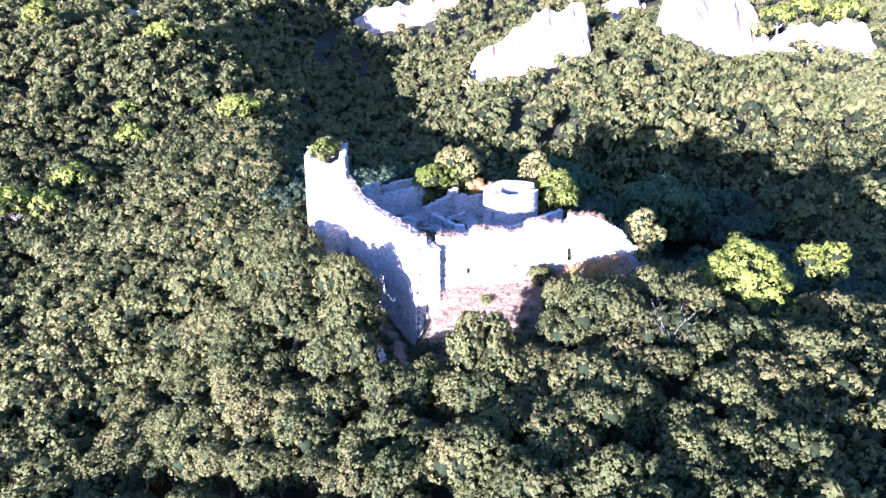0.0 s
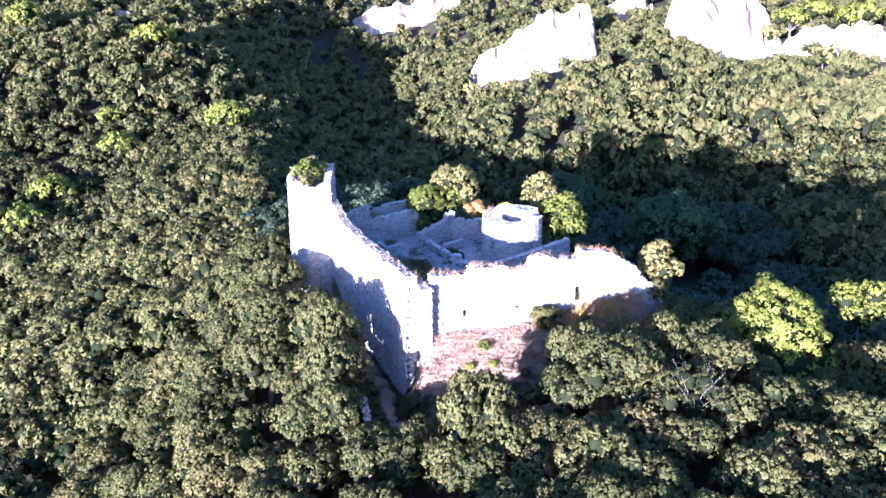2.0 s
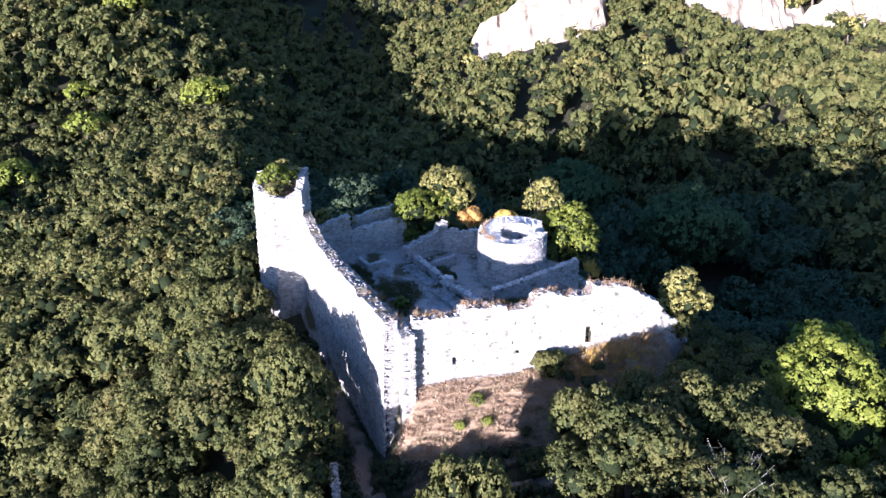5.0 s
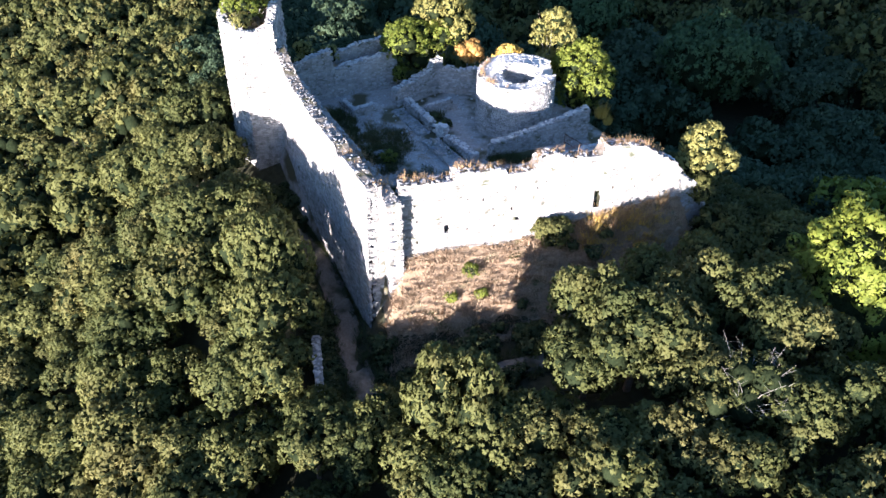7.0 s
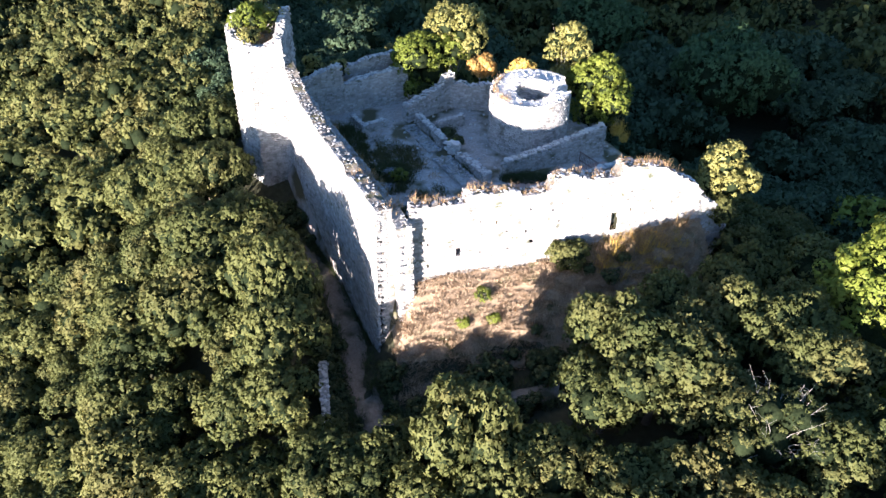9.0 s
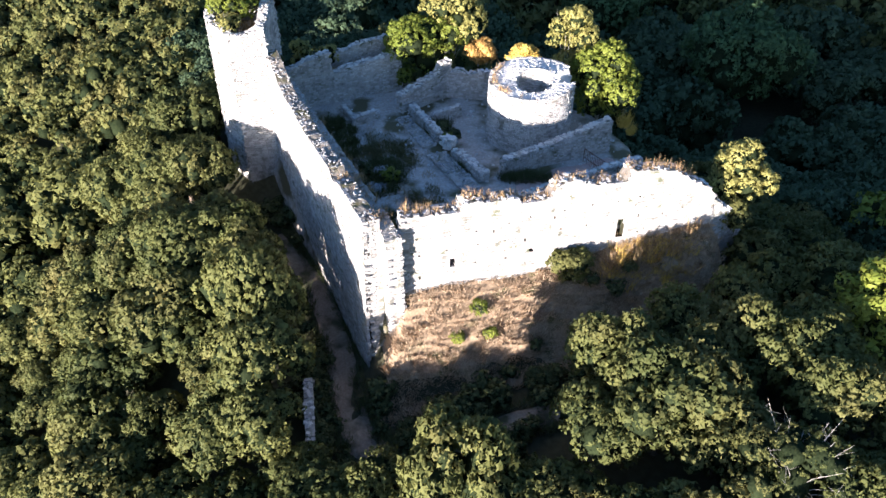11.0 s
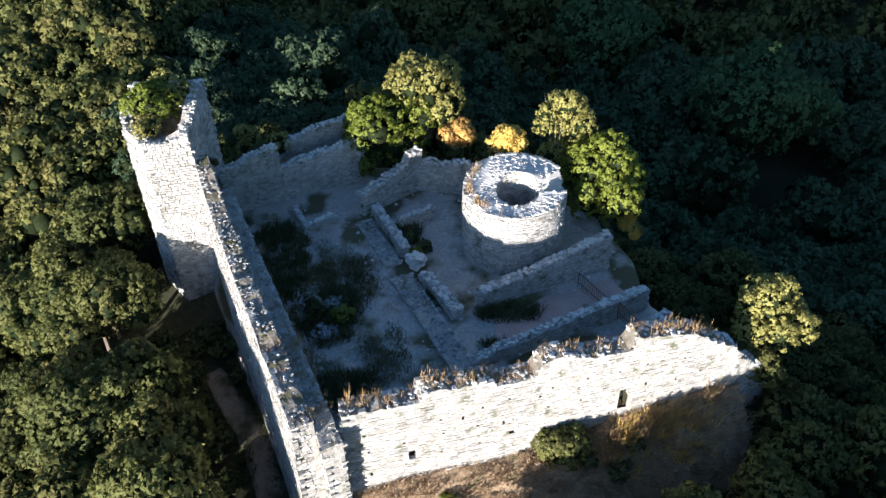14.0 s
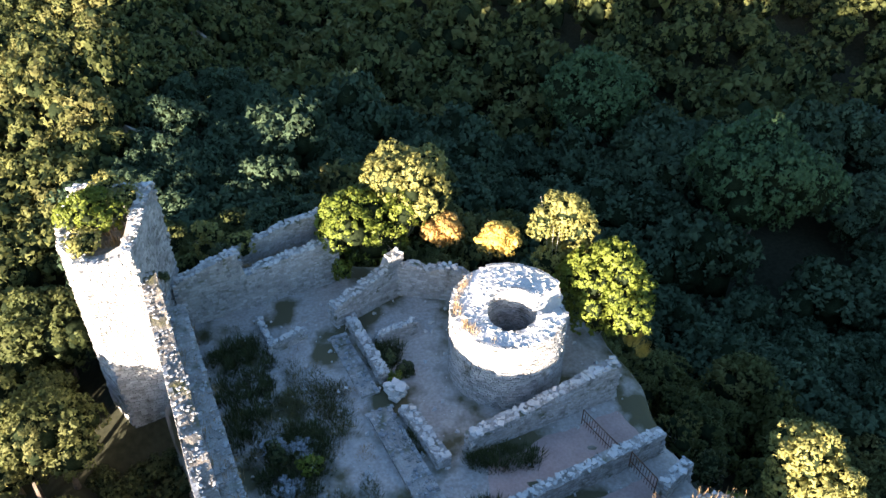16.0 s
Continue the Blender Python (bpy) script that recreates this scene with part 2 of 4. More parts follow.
RISE = {
    -150: (-27, -28, -27, -27, -26, -25, -24, -25), -60: (-27, -28, -26, -22, -17, -15, -16, -18),
    -25: (-27, -27, -25, -19, -11, -9.2, -12, -16), -8: (-27, -28, -26, -15, -9, -5.5, -11, -16),
    6: (-27, -28, -24, -8.5, -6, -9, -13, -17), 22: (-26, -28, -18, -5.5, -4, -13, -17, -17),
    42: (-24, -25, -11, -7, -10, -19, -22, -16), 65: (-18, -19, -5, -7, -15, -19, -19, -13),
    100: (-1, -8, -2, -14, -20, -21, -20, -8), 150: (23, 18, 2, -10, -7, 0, 8, 8),
    220: (40, 32, 11, 4, 9, 18, 26, 34), 340: (70, 62, 54, 50, 52, 56, 64, 74)}
NORTH = np.array(list(RISE), float)
RISE = np.array(list(RISE.values()), float)
WEST_A, WEST_B = (-2.6, 0.1), (-12.46, 22.31)
SOUTH_A, SOUTH_B = (-0.3, 1.05), (22.9, 6.25)


def hermite(xs, ys, x):
    """Smooth curve through the values; flat beyond the ends."""
    x = float(min(max(x, xs[0]), xs[-1]))
    i = int(min(max(np.searchsorted(xs, x) - 1, 0), len(xs) - 2))
    d = lambda k: (ys[min(k + 1, len(xs) - 1)] - ys[max(k - 1, 0)]) / (xs[min(k + 1, len(xs) - 1)] - xs[max(k - 1, 0)])
    h = xs[i + 1] - xs[i]
    t = (x - xs[i]) / h
    return ((2 * t**3 - 3 * t**2 + 1) * ys[i] + (t**3 - 2 * t**2 + t) * h * d(i) + (3 * t**2 - 2 * t**3) * ys[i + 1] + (t**3 - t**2) * h * d(i + 1))


def apron(x, y):
    """Ground close under the walls: the grass bank to the south, the track's shelf to the west."""
    s = (1.05 + (x + 0.3) * 0.2241) - y
    bank = float(np.interp(x, (0, 8, 11, 15, 20, 26), (-2.9, -2.8, -2.3, -1.4, -0.9, -0.4))) - 1.2 * max(s, 0) - 6 * min(max(-s - 0.8, 0), 1)
    shelf = -9.6 + 0.12 * max(y - 2, 0)
    floor = -9.3 + 0.13 * min(max(x, -3), 20)
    side = min(max((x + 3.2 - 0.1 * y) / 3.0, 0), 1)
    return max(bank, floor) * side + shelf * (1 - side)


def hill(x, y):
    return hermite(NORTH, [hermite(EAST, row, x) for row in RISE], y)


def land(x, y):
    z = hill(x, y)
    dx, dy = max(-6.5 - 0.4 * max(y, 0) - x, x - 21, 0), max(-5 - y, y - 16, 0)
    near = min(max(1 - (math.hypot(dx, dy) - 1) / 6.5, 0), 1)
    near = near * near * (3 - 2 * near)
    if near > 0:
        z = z * (1 - near) + apron(x, y) * near
    return z + 0.35 * wob(x, y, 0, 0.11)


def axis(lo, hi, near_lo, near_hi, fine, coarse):
    out, x = [-3000.0, -1500.0, -700.0], lo
    while x < hi:
        out.append(x)
        x += fine if near_lo <= x < near_hi else coarse
    return out + [hi, hi + 350, 1600.0, 3200.0]


gx, gy = axis(-300, 300, -40, 50, 1.5, 8), axis(-260, 340, -30, 60, 1.5, 8)
gv = [(x, y, land(x, y)) for y in gy for x in gx]
gf = [(j * len(gx) + i, j * len(gx) + i + 1, (j + 1) * len(gx) + i + 1, (j + 1) * len(gx) + i) for j in range(len(gy) - 1) for i in range(len(gx) - 1)]
ground = tagged(mesh_object("ground", gv, gf, FLOOR_AND_RECESS, smooth=True), "wooded hill and valley ground under dry leaf litter", "ground", kind="structure")


def patch(name, label, category, mat, centre_line, lift=0.06, kind="structure", rough_edge=0.5, across=8):
    """A surface laid over the ground along a line of (x, y, half width)."""
    v, f = [], []
    pts = np.array(centre_line, float)
    seg = np.r_[0, np.cumsum(np.linalg.norm(np.diff(pts[:, :2], axis=0), axis=1))]
    for _ in range(3):
        fine = np.linspace(0, seg[-1], len(pts) * 3)
        pts = np.stack([np.interp(fine, seg, pts[:, k]) for k in range(3)], 1)
        pts[1:-1] = (pts[:-2] + 2 * pts[1:-1] + pts[2:]) / 4
        pts[1:-1] = (pts[:-2] + 2 * pts[1:-1] + pts[2:]) / 4
        seg = np.r_[0, np.cumsum(np.linalg.norm(np.diff(pts[:, :2], axis=0), axis=1))]
    n = int(seg[-1] / 0.6) + 1
    for i in range(n + 1):
        t = seg[-1] * i / n
        p = [np.interp(t, seg, pts[:, k]) for k in range(3)]
        q = [np.interp(min(t + 0.3, seg[-1]), seg, pts[:, k]) - np.interp(max(t - 0.3, 0), seg, pts[:, k]) for k in range(2)]
        d = Vector((q[1], -q[0])).normalized()
        for k in range(across + 1):
            w = (k / across * 2 - 1) * p[2] * (1 + rough_edge * 0.5 * wob(p[0] + k, p[1], 3, 0.7))
            x, y = p[0] + d.x * w, p[1] + d.y * w
            edge = abs(k / across * 2 - 1)
            v.append((x, y, land(x, y) + lift - 0.25 * max(edge - 0.85, 0) / 0.15 + 0.05 * wob(x, y, 1, 1.3)))
        if i:
            a = (i - 1) * (across + 1)
            f += [(a + k, a + k + across + 1, a + k + across + 2, a + k + 1) for k in range(across)]
    return tagged(mesh_object(name, v, f, mat, smooth=True), label, category, kind=kind)


patch("grass_bank", "steep bank of dry reddish grass below the front wall", "bank", TURF,
      [(-1.8, -1.2, 1.9), (2, -0.6, 2.7), (7, 0.6, 2.9), (12, 1.6, 3.2), (17, 2.6, 3.2), (21, 3.6, 3.0), (24.6, 5.0, 2.6)], 0.1)
patch("track", "pale dirt track running along the foot of the curtain wall", "track", PATHMAT,
      [(-12.5, 15, 1.0), (-8.2, 9, 1.1), (-6.1, 4, 1.2), (-5.0, 0, 1.3), (-4.4, -4, 1.3), (-2.9, -7.6, 1.3), (-0.2, -9.3, 1.2), (3.4, -8.0, 1.1), (7, -6.4, 1.0), (13, -5.6, 0.9)], 0.12)

# ---- castle ----
COURT = -0.9
court_ring = [(-1.2, 1.6), (21.6, 6.6), (20.7, 10.8), (20.1, 13.0), (19.7, 16.3), (19.6, 20.0), (18.0, 25.0), (13, 28.5), (8, 30), (2, 32.5), (-4, 33), (-12, 27), (-11.5, 21)]
cx, cy = 4.5, 16.0
cv, cf = [], []
ringn = 78
peri = []
for i in range(ringn):
    t = i / ringn * len(court_ring)
    k, fr = int(t), t - int(t)
    p, q = court_ring[k], court_ring[(k + 1) % len(court_ring)]
    peri.append((p[0] + (q[0] - p[0]) * fr, p[1] + (q[1] - p[1]) * fr))
levels = [(0.02, 0), (0.15, 0), (0.3, 0), (0.45, 0), (0.6, 0), (0.75, 0), (0.88, 0), (0.97, 0), (1.0, -0.3), (1.03, -1.4), (1.08, -3.5), (1.18, -9.0)]


def court_z(x, y):
    rise = float(np.interp(y, (20, 28, 34), (0, 0.35, 0.5))) * min(max((13 - x) / 4, 0), 1)
    return COURT + rise + 0.14 * wob(x, y, 2, 0.35) + 0.05 * wob(x, y, 5, 1.2)


for s, dz in levels:
    for x, y in peri:
        px, py = cx + (x - cx) * s, cy + (y - cy) * s
        if dz:
            px += 0.5 * wob(px, py, dz, 0.6)
            py += 0.5 * wob(py, px, dz + 9, 0.6)
        cv.append((px, py, court_z(px, py) + dz))
for j in range(len(levels) - 1):
    for i in range(ringn):
        i2 = (i + 1) % ringn
        cf.append((j * ringn + i, j * ringn + i2, (j + 1) * ringn + i2, (j + 1) * ringn + i))
tagged(mesh_object("courtyard_ground", cv, cf, DIRT, smooth=True), "trodden pale earth floor of the ruined courtyard", "courtyard", kind="structure")



def room_floor(name, label, corners):
    """A floor laid between low walls, its edges sunk into the earth."""
    v, f = [], []
    for j in range(9):
        for i in range(17):
            u, t = i / 16, j / 8
            p = [(corners[0][k] * (1 - u) + corners[1][k] * u) * (1 - t) + (corners[3][k] * (1 - u) + corners[2][k] * u) * t for k in (0, 1)]
            v.append((p[0], p[1], court_z(*p) + 0.06 - 0.14 * (i in (0, 16) or j in (0, 8))))
            if i and j:
                f.append((j * 17 + i - 18, j * 17 + i - 17, j * 17 + i, j * 17 + i - 1))
    tagged(mesh_object(name, v, f, CLAY, smooth=True), label, "floor", kind="structure")


room_floor("room_floor", "pinkish clay floor between the low cross walls", [(8.4, 9.0), (19.2, 13.6), (17.9, 16.9), (8.6, 12.9)])
room_floor("room_floor_front", "pinkish clay floor behind the front wall", [(8.6, 4.6), (19.8, 7.2), (18.6, 11.9), (8.2, 7.6)])
west_len = math.dist(WEST_A, WEST_B)
wu = (Vector(WEST_A) - Vector(WEST_B)).normalized()
wo = Vector((wu.y, -wu.x))
masonry("wall_west", "tall ruined curtain wall of pale limestone rubble beside the track", WEST_B, WEST_A, 1.05,
        profile([(0, -9.0), (west_len, -11.2)]), profile([(0, 6.8), (1.4, 6.3), (2.6, 5.6), (4.2, 5.0), (6, 4.6), (10, 4.2), (17.4, 4.0), (17.8, 3.5), (18.6, 3.5), (19, 3.95), (west_len, 3.6)]), lean=0.035, seed=3, inner=False, cap=0.17, cap_mat=STONE, holes=tuple((2 + 2.6 * i + 0.6 * wob(i, j, 8, 3.7), -3.4 + 2.1 * j + 0.5 * wob(i, j, 9, 2.9), 0.07, 0.09) for i in range(8) for j in range(3)))
masonry("wall_walk_west", "lower inner ledge of the curtain wall with broken stone top", Vector(WEST_B) - wo * 1.07, Vector(WEST_A) - wo * 1.07 + wu * 1.0, 1.1,
        profile([(0, -2), (west_len - 1.6, -2), (west_len - 1.4, -10), (west_len + 1.1, -10)]), profile([(0, 3.6), (5, 3.2), (17.4, 3.0), (17.8, 2.7), (18.6, 2.7), (19, 3.0), (west_len + 1.0, 2.5)]), seed=4, cap=0.15, cap_mat=STONE)
# small square holes left by the scaffolding
WEEP = tuple((1.3 + 2.05 * i + 0.5 * wob(i, j, 2, 3.7), -1.6 + 1.55 * j + 0.09 * i + 0.4 * wob(i, j, 5, 2.9), 0.07, 0.09) for i in range(10) for j in range(3))
SOUTH_TOP = profile([(0, 3.35), (1, 3.3), (3.2, 3.2), (4.1, 3.1), (4.4, 3.85), (6.3, 3.7), (8.0, 3.65), (8.6, 3.1), (10.7, 3.2), (11.0, 4.15), (12.4, 4.35), (13.8, 3.95), (15.5, 3.7), (16.45, 3.85), (16.6, 4.6), (18.5, 4.4), (20.4, 4.05), (21.2, 3.4), (23.2, 2.3), (23.8, 1.6)])
masonry("wall_south", "ruined front curtain wall of sunlit pale rubble with broken top", SOUTH_A, SOUTH_B, 1.2,
        profile([(0, -4.0), (4.7, -3.7), (8.5, -3.4), (12.3, -2.8), (16, -2.0), (20, -1.5), (23.8, -1.3)]),
        SOUTH_TOP,
        lean=0.03, seed=5, cap=0.19, holes=((3.57, -0.95, 0.16, 0.33), (16.35, -0.1, 0.3, 0.8), (8.9, 0.1, 0.1, 0.12), (9.4, -0.9, 0.1, 0.15), (11, 1.6, 0.08, 0.1), (6.5, 1.2, 0.08, 0.1)) + WEEP)
sd = (Vector(SOUTH_B) - Vector(SOUTH_A)).normalized()
sn = Vector((sd.y, -sd.x))
# five-sided box added in the doorway hole; its dark colour replaces shade
rv = []
for depth in (0.02, 0.6):
    for ds, dz in ((-0.33, -0.84), (0.33, -0.84), (0.3, 0.76), (-0.24, 0.78)):
        p = Vector(SOUTH_A) + sd * (16.35 + ds) - sn * depth
        rv.append((p.x + sn.x * 0.14, p.y + sn.y * 0.14, -0.1 + dz))
mesh_object("doorway_recess", rv, [(0, 1, 5, 4), (1, 2, 6, 5), (2, 3, 7, 6), (3, 0, 4, 7), (4, 5, 6, 7)], FLOOR_AND_RECESS, bpy.data.objects["wall_south"], "doorway recess with its shade painted as a near-black lining")
masonry("wall_stub_east", "low tumbled end of the front wall under bushes", (23.1, 6.3), (26.2, 7.6), 1.2, profile([(0, -2.4), (3.4, -3.2)]), profile([(0, 1.0), (1, 0.3), (3.4, -1.0)]), seed=6, ragged=0.4)


def box_tower():
    """Corner tower with a blunt outer corner: thick walls round an overgrown top."""
    root = thing("corner_tower", "tall many-sided limestone corner tower with a ruined overgrown top", "tower")
    c = [Vector(p) for p in ((-15.2, 20.9, 0), (-12.15, 21.5, 0), (-12.2, 27.5, 0), (-17.8, 28.3, 0), (-18.1, 25.6, 0), (-17.1, 22.9, 0))]
    tops = [8.8, 9.0, 10.4, 9.8, 9.1, 8.9]
    bl = Blocks(21)
    cp = Blocks(22)
    verts, faces = [], []
    corners = len(c)
    mid = sum(c, Vector()) / corners
    edge = lambda k, f: tops[k] + (tops[(k + 1) % corners] - tops[k]) * f + 0.3 * wob((k + f) * 2.1, 1.7, 4) - 0.35 * (k == 0) * math.sin(f * 3.1)
    for ring, (f, zz) in enumerate(((1.03, -11.0), (0.985, None), (0.74, None), (0.74, 7.9))):
        for k in range(corners):
            for j in range(8):
                p = c[k].lerp(c[(k + 1) % corners], j / 8)
                q = mid + (p - mid) * f
                verts.append((q.x, q.y, zz if zz is not None else edge(k, j / 8) - 0.08))
    for r in range(3):
        for i in range(8 * corners):
            i2, w = (i + 1) % (8 * corners), 8 * corners
            faces.append((r * w + i, r * w + i2, (r + 1) * w + i2, (r + 1) * w + i))
    faces.append(tuple(range(24 * corners, 32 * corners)))
    mesh_object("wall_core", verts, faces, MORTAR, root)
    for k in range(corners):
        p, q = c[k], c[(k + 1) % corners]
        u = (q - p).normalized()
        n = Vector((u.y, -u.x, 0))
        length = (q - p).length
        tp = lambda s, k=k: edge(k, s / length)
        face_stones(bl, p - n * 0.1, u, n, length, lambda s: -10, tp, 0.012, 0.2, 0.38, holes=((0.98, 5.65, 0.12, 0.22),) if k == 0 else ())
        cap_stones(cp, p, u, n, length, 0.75, tp, 0.24)
    bl.make("rubble_facing", STONE, root)
    cp.make("top_rubble", CAP, root)
    return root


box_tower()

RT, RT_R, RT_HOLE, RT_HC = Vector((10.85, 20.7, 0)), 3.75, 1.62, Vector((11.0, 20.05, 0))


def rt_top(a):
    gap = abs((a - 0.05 + math.pi) % (2 * math.pi) - math.pi)
    return 4.78 + 0.45 * math.sin(a + 0.45) + 0.15 * wob(math.cos(a) * 2, math.sin(a) * 2, 5, 1.0) - (1.2 if gap < 0.2 else 0.5 if gap < 0.3 else 0)


def round_tower():
    root = thing("round_tower", "squat round limestone tower with a hollow broken top", "tower")
    n = 64
    verts, faces = [], []
    for c, rad, zz in ((RT, RT_R + 0.05, -3.0), (RT, RT_R - 0.05, None), (RT_HC, RT_HOLE + 0.05, None), (RT_HC, RT_HOLE + 0.05, -0.8)):
        for i in range(n):
            a = 2 * math.pi * i / n
            verts.append((c.x + rad * math.cos(a), c.y + rad * math.sin(a), zz if zz is not None else rt_top(a) - 0.08))
    for q in range(3):
        for i in range(n):
            faces.append((q * n + i, q * n + (i + 1) % n, (q + 1) * n + (i + 1) % n, (q + 1) * n + i))
    faces.append(tuple(range(3 * n, 4 * n)))
    # core in the pale cap colour, standing in for sun on the rim
    mesh_object("wall_core", verts, faces, CAP, root)
    bl = Blocks(31)
    for c, rad, sign, low in ((RT, RT_R - 0.08, 1, -1.6), (RT_HC, RT_HOLE + 0.08, -1, -0.8)):
        z = low
        while z < 5.6:
            h = 0.17 * bl.rng.uniform(0.75, 1.3)
            a = bl.rng.uniform(0, 0.2)
            end = a + 2 * math.pi
            while a < end:
                w = 0.36 * bl.rng.uniform(0.6, 1.5)
                m = a + w / rad / 2
                if z + h * 0.7 < rt_top(m % (2 * math.pi)):
                    d = Vector((math.cos(m), math.sin(m), 0))
                    o = rad + 0.012 * (4 - z) + bl.rng.uniform(-0.03, 0.035) if sign > 0 else rad - bl.rng.uniform(0, 0.05)
                    bl.add(c + d * o + Vector((0, 0, z + h / 2)), (Vector((-d.y, d.x, 0)), d, Vector((0, 0, 1))), (w * 0.495, 0.14, h * 0.485))
                a += w / rad
            z += h
    bl.make("rubble_facing", STONE, root)
    cp = Blocks(32)
    for _ in range(560):
        a, t = cp.rng.uniform(0, 2 * math.pi), cp.rng.uniform(0.03, 0.97)
        d = Vector((math.cos(a), math.sin(a), 0))
        p = (RT_HC + d * RT_HOLE).lerp(RT + d * RT_R, t)
        h = 0.17 * cp.rng.uniform(0.4, 1.3)
        cp.flat((p.x, p.y, rt_top(a) - 0.08), (h * 0.95, h * 0.75, h * 0.24))
    cp.make("top_rubble", CAP, root)
    return root


round_tower()

# walls inside the court
low = dict(course=0.16, run=0.3, kind="structure", cap=0.16, ragged=0.12)
F = lambda z: (lambda s: z)
LOW_WALLS = [
    ("wall_inner_a", "low stone foundation wall with lichened top painted paler for skylight", (3.05, 19.8), (0.5, 25.5), 0.75, F(-1.3), profile([(0, 0.05), (6.3, 0.25)])),
    ("wall_inner_b", "short low stone foundation wall with lichened top painted paler for skylight", (6.72, 12.85), (4.5, 17.1), 0.9, F(-1.3), F(-0.1)),
    ("wall_inner_c", "sloping low stone wall below the round tower", (7.95, 13.4), (17.65, 17.45), 0.8, F(-1.3), profile([(0, 0.55), (3, 0.85), (7, 1.55), (10.5, 2.25)])),
    ("wall_inner_d", "long low stone cross wall behind the front wall", (7.3, 7.8), (19.3, 12.85), 0.72, F(-1.3), profile([(0, 0.0), (9.5, 0.8), (13, 0.95)])),
    ("wall_inner_e", "broad low stone footing beside the sunken passage", (7.6, 7.4), (3.05, 17.4), 1.6, F(-1.3), F(-0.55)),
    ("wall_inner_f", "broad low footing continuing along the passage", (2.35, 18.7), (-0.2, 24.4), 1.25, F(-1.3), F(-0.6)),
    ("wall_inner_g", "short stub of low wall beside the grass", (2.2, 23.2), (4.9, 24.1), 0.6, F(-1.0), profile([(0, 0.1), (2.9, 0.55)])),
    ("wall_inner_h", "small tumbled foundation near the back wall", (-6.85, 25.8), (-5.2, 22.5), 0.5, F(-1.3), F(-0.05)),
    ("wall_inner_i", "small tumbled foundation corner near the back wall", (-5.15, 22.5), (-2.95, 24.1), 0.5, F(-1.3), F(0.1)),
    ("wall_inner_j", "short stone wall end beside the iron railing", (18.6, 9.7), (20.6, 11.3), 0.7, F(-1.6), F(0.3)),
]
for k, (nm, lab, a, b, th, base, top) in enumerate(LOW_WALLS):
    masonry(nm, lab, a, b, th, base, top, seed=61 + k, cap_mat=STONE if th > 1 else CAP, **low)
masonry("wall_north", "ruined back wall of grey limestone rubble", (-1.3, 31.3), (-12.3, 26.2), 0.9, F(-1.8),
        profile([(0, 3.4), (4.5, 2.9), (7.25, 2.5), (7.45, 4.7), (9.5, 4.1), (12.1, 3.3)]), seed=81)
masonry("wall_north_outer", "outer parapet of the back wall with weeds behind", (-2.6, 34.3), (-8.8, 30.7), 0.7, F(-4), profile([(0, 3.9), (3, 3.8), (5.0, 3.4), (7.2, 3.1)]), seed=82)
masonry("wall_back_a", "broken rubble wall under the bushes at the back", (3.5, 29.4), (-1.4, 25.7), 0.9, F(-1.6), profile([(0, 3.1), (1.0, 3.1), (1.3, 2.3), (3.5, 1.8), (6.1, 1.1)]), seed=83, ragged=0.3)
masonry("wall_back_b", "broken rubble wall behind the round tower", (10.0, 28.0), (3.7, 29.3), 0.9, F(-1.6), profile([(0, 1.6), (3.0, 2.3), (6.4, 2.2)]), seed=84, ragged=0.35)


# ---- trees ----
def icosphere(sub):
    bm = bmesh.new()
    bmesh.ops.create_icosphere(bm, subdivisions=sub, radius=1)
    v = np.array([x.co[:] for x in bm.verts])
    f = np.array([[q.index for q in p.verts] for p in bm.faces])
    bm.free()
    return v, f


ICO, ICO2 = icosphere(1), icosphere(2)


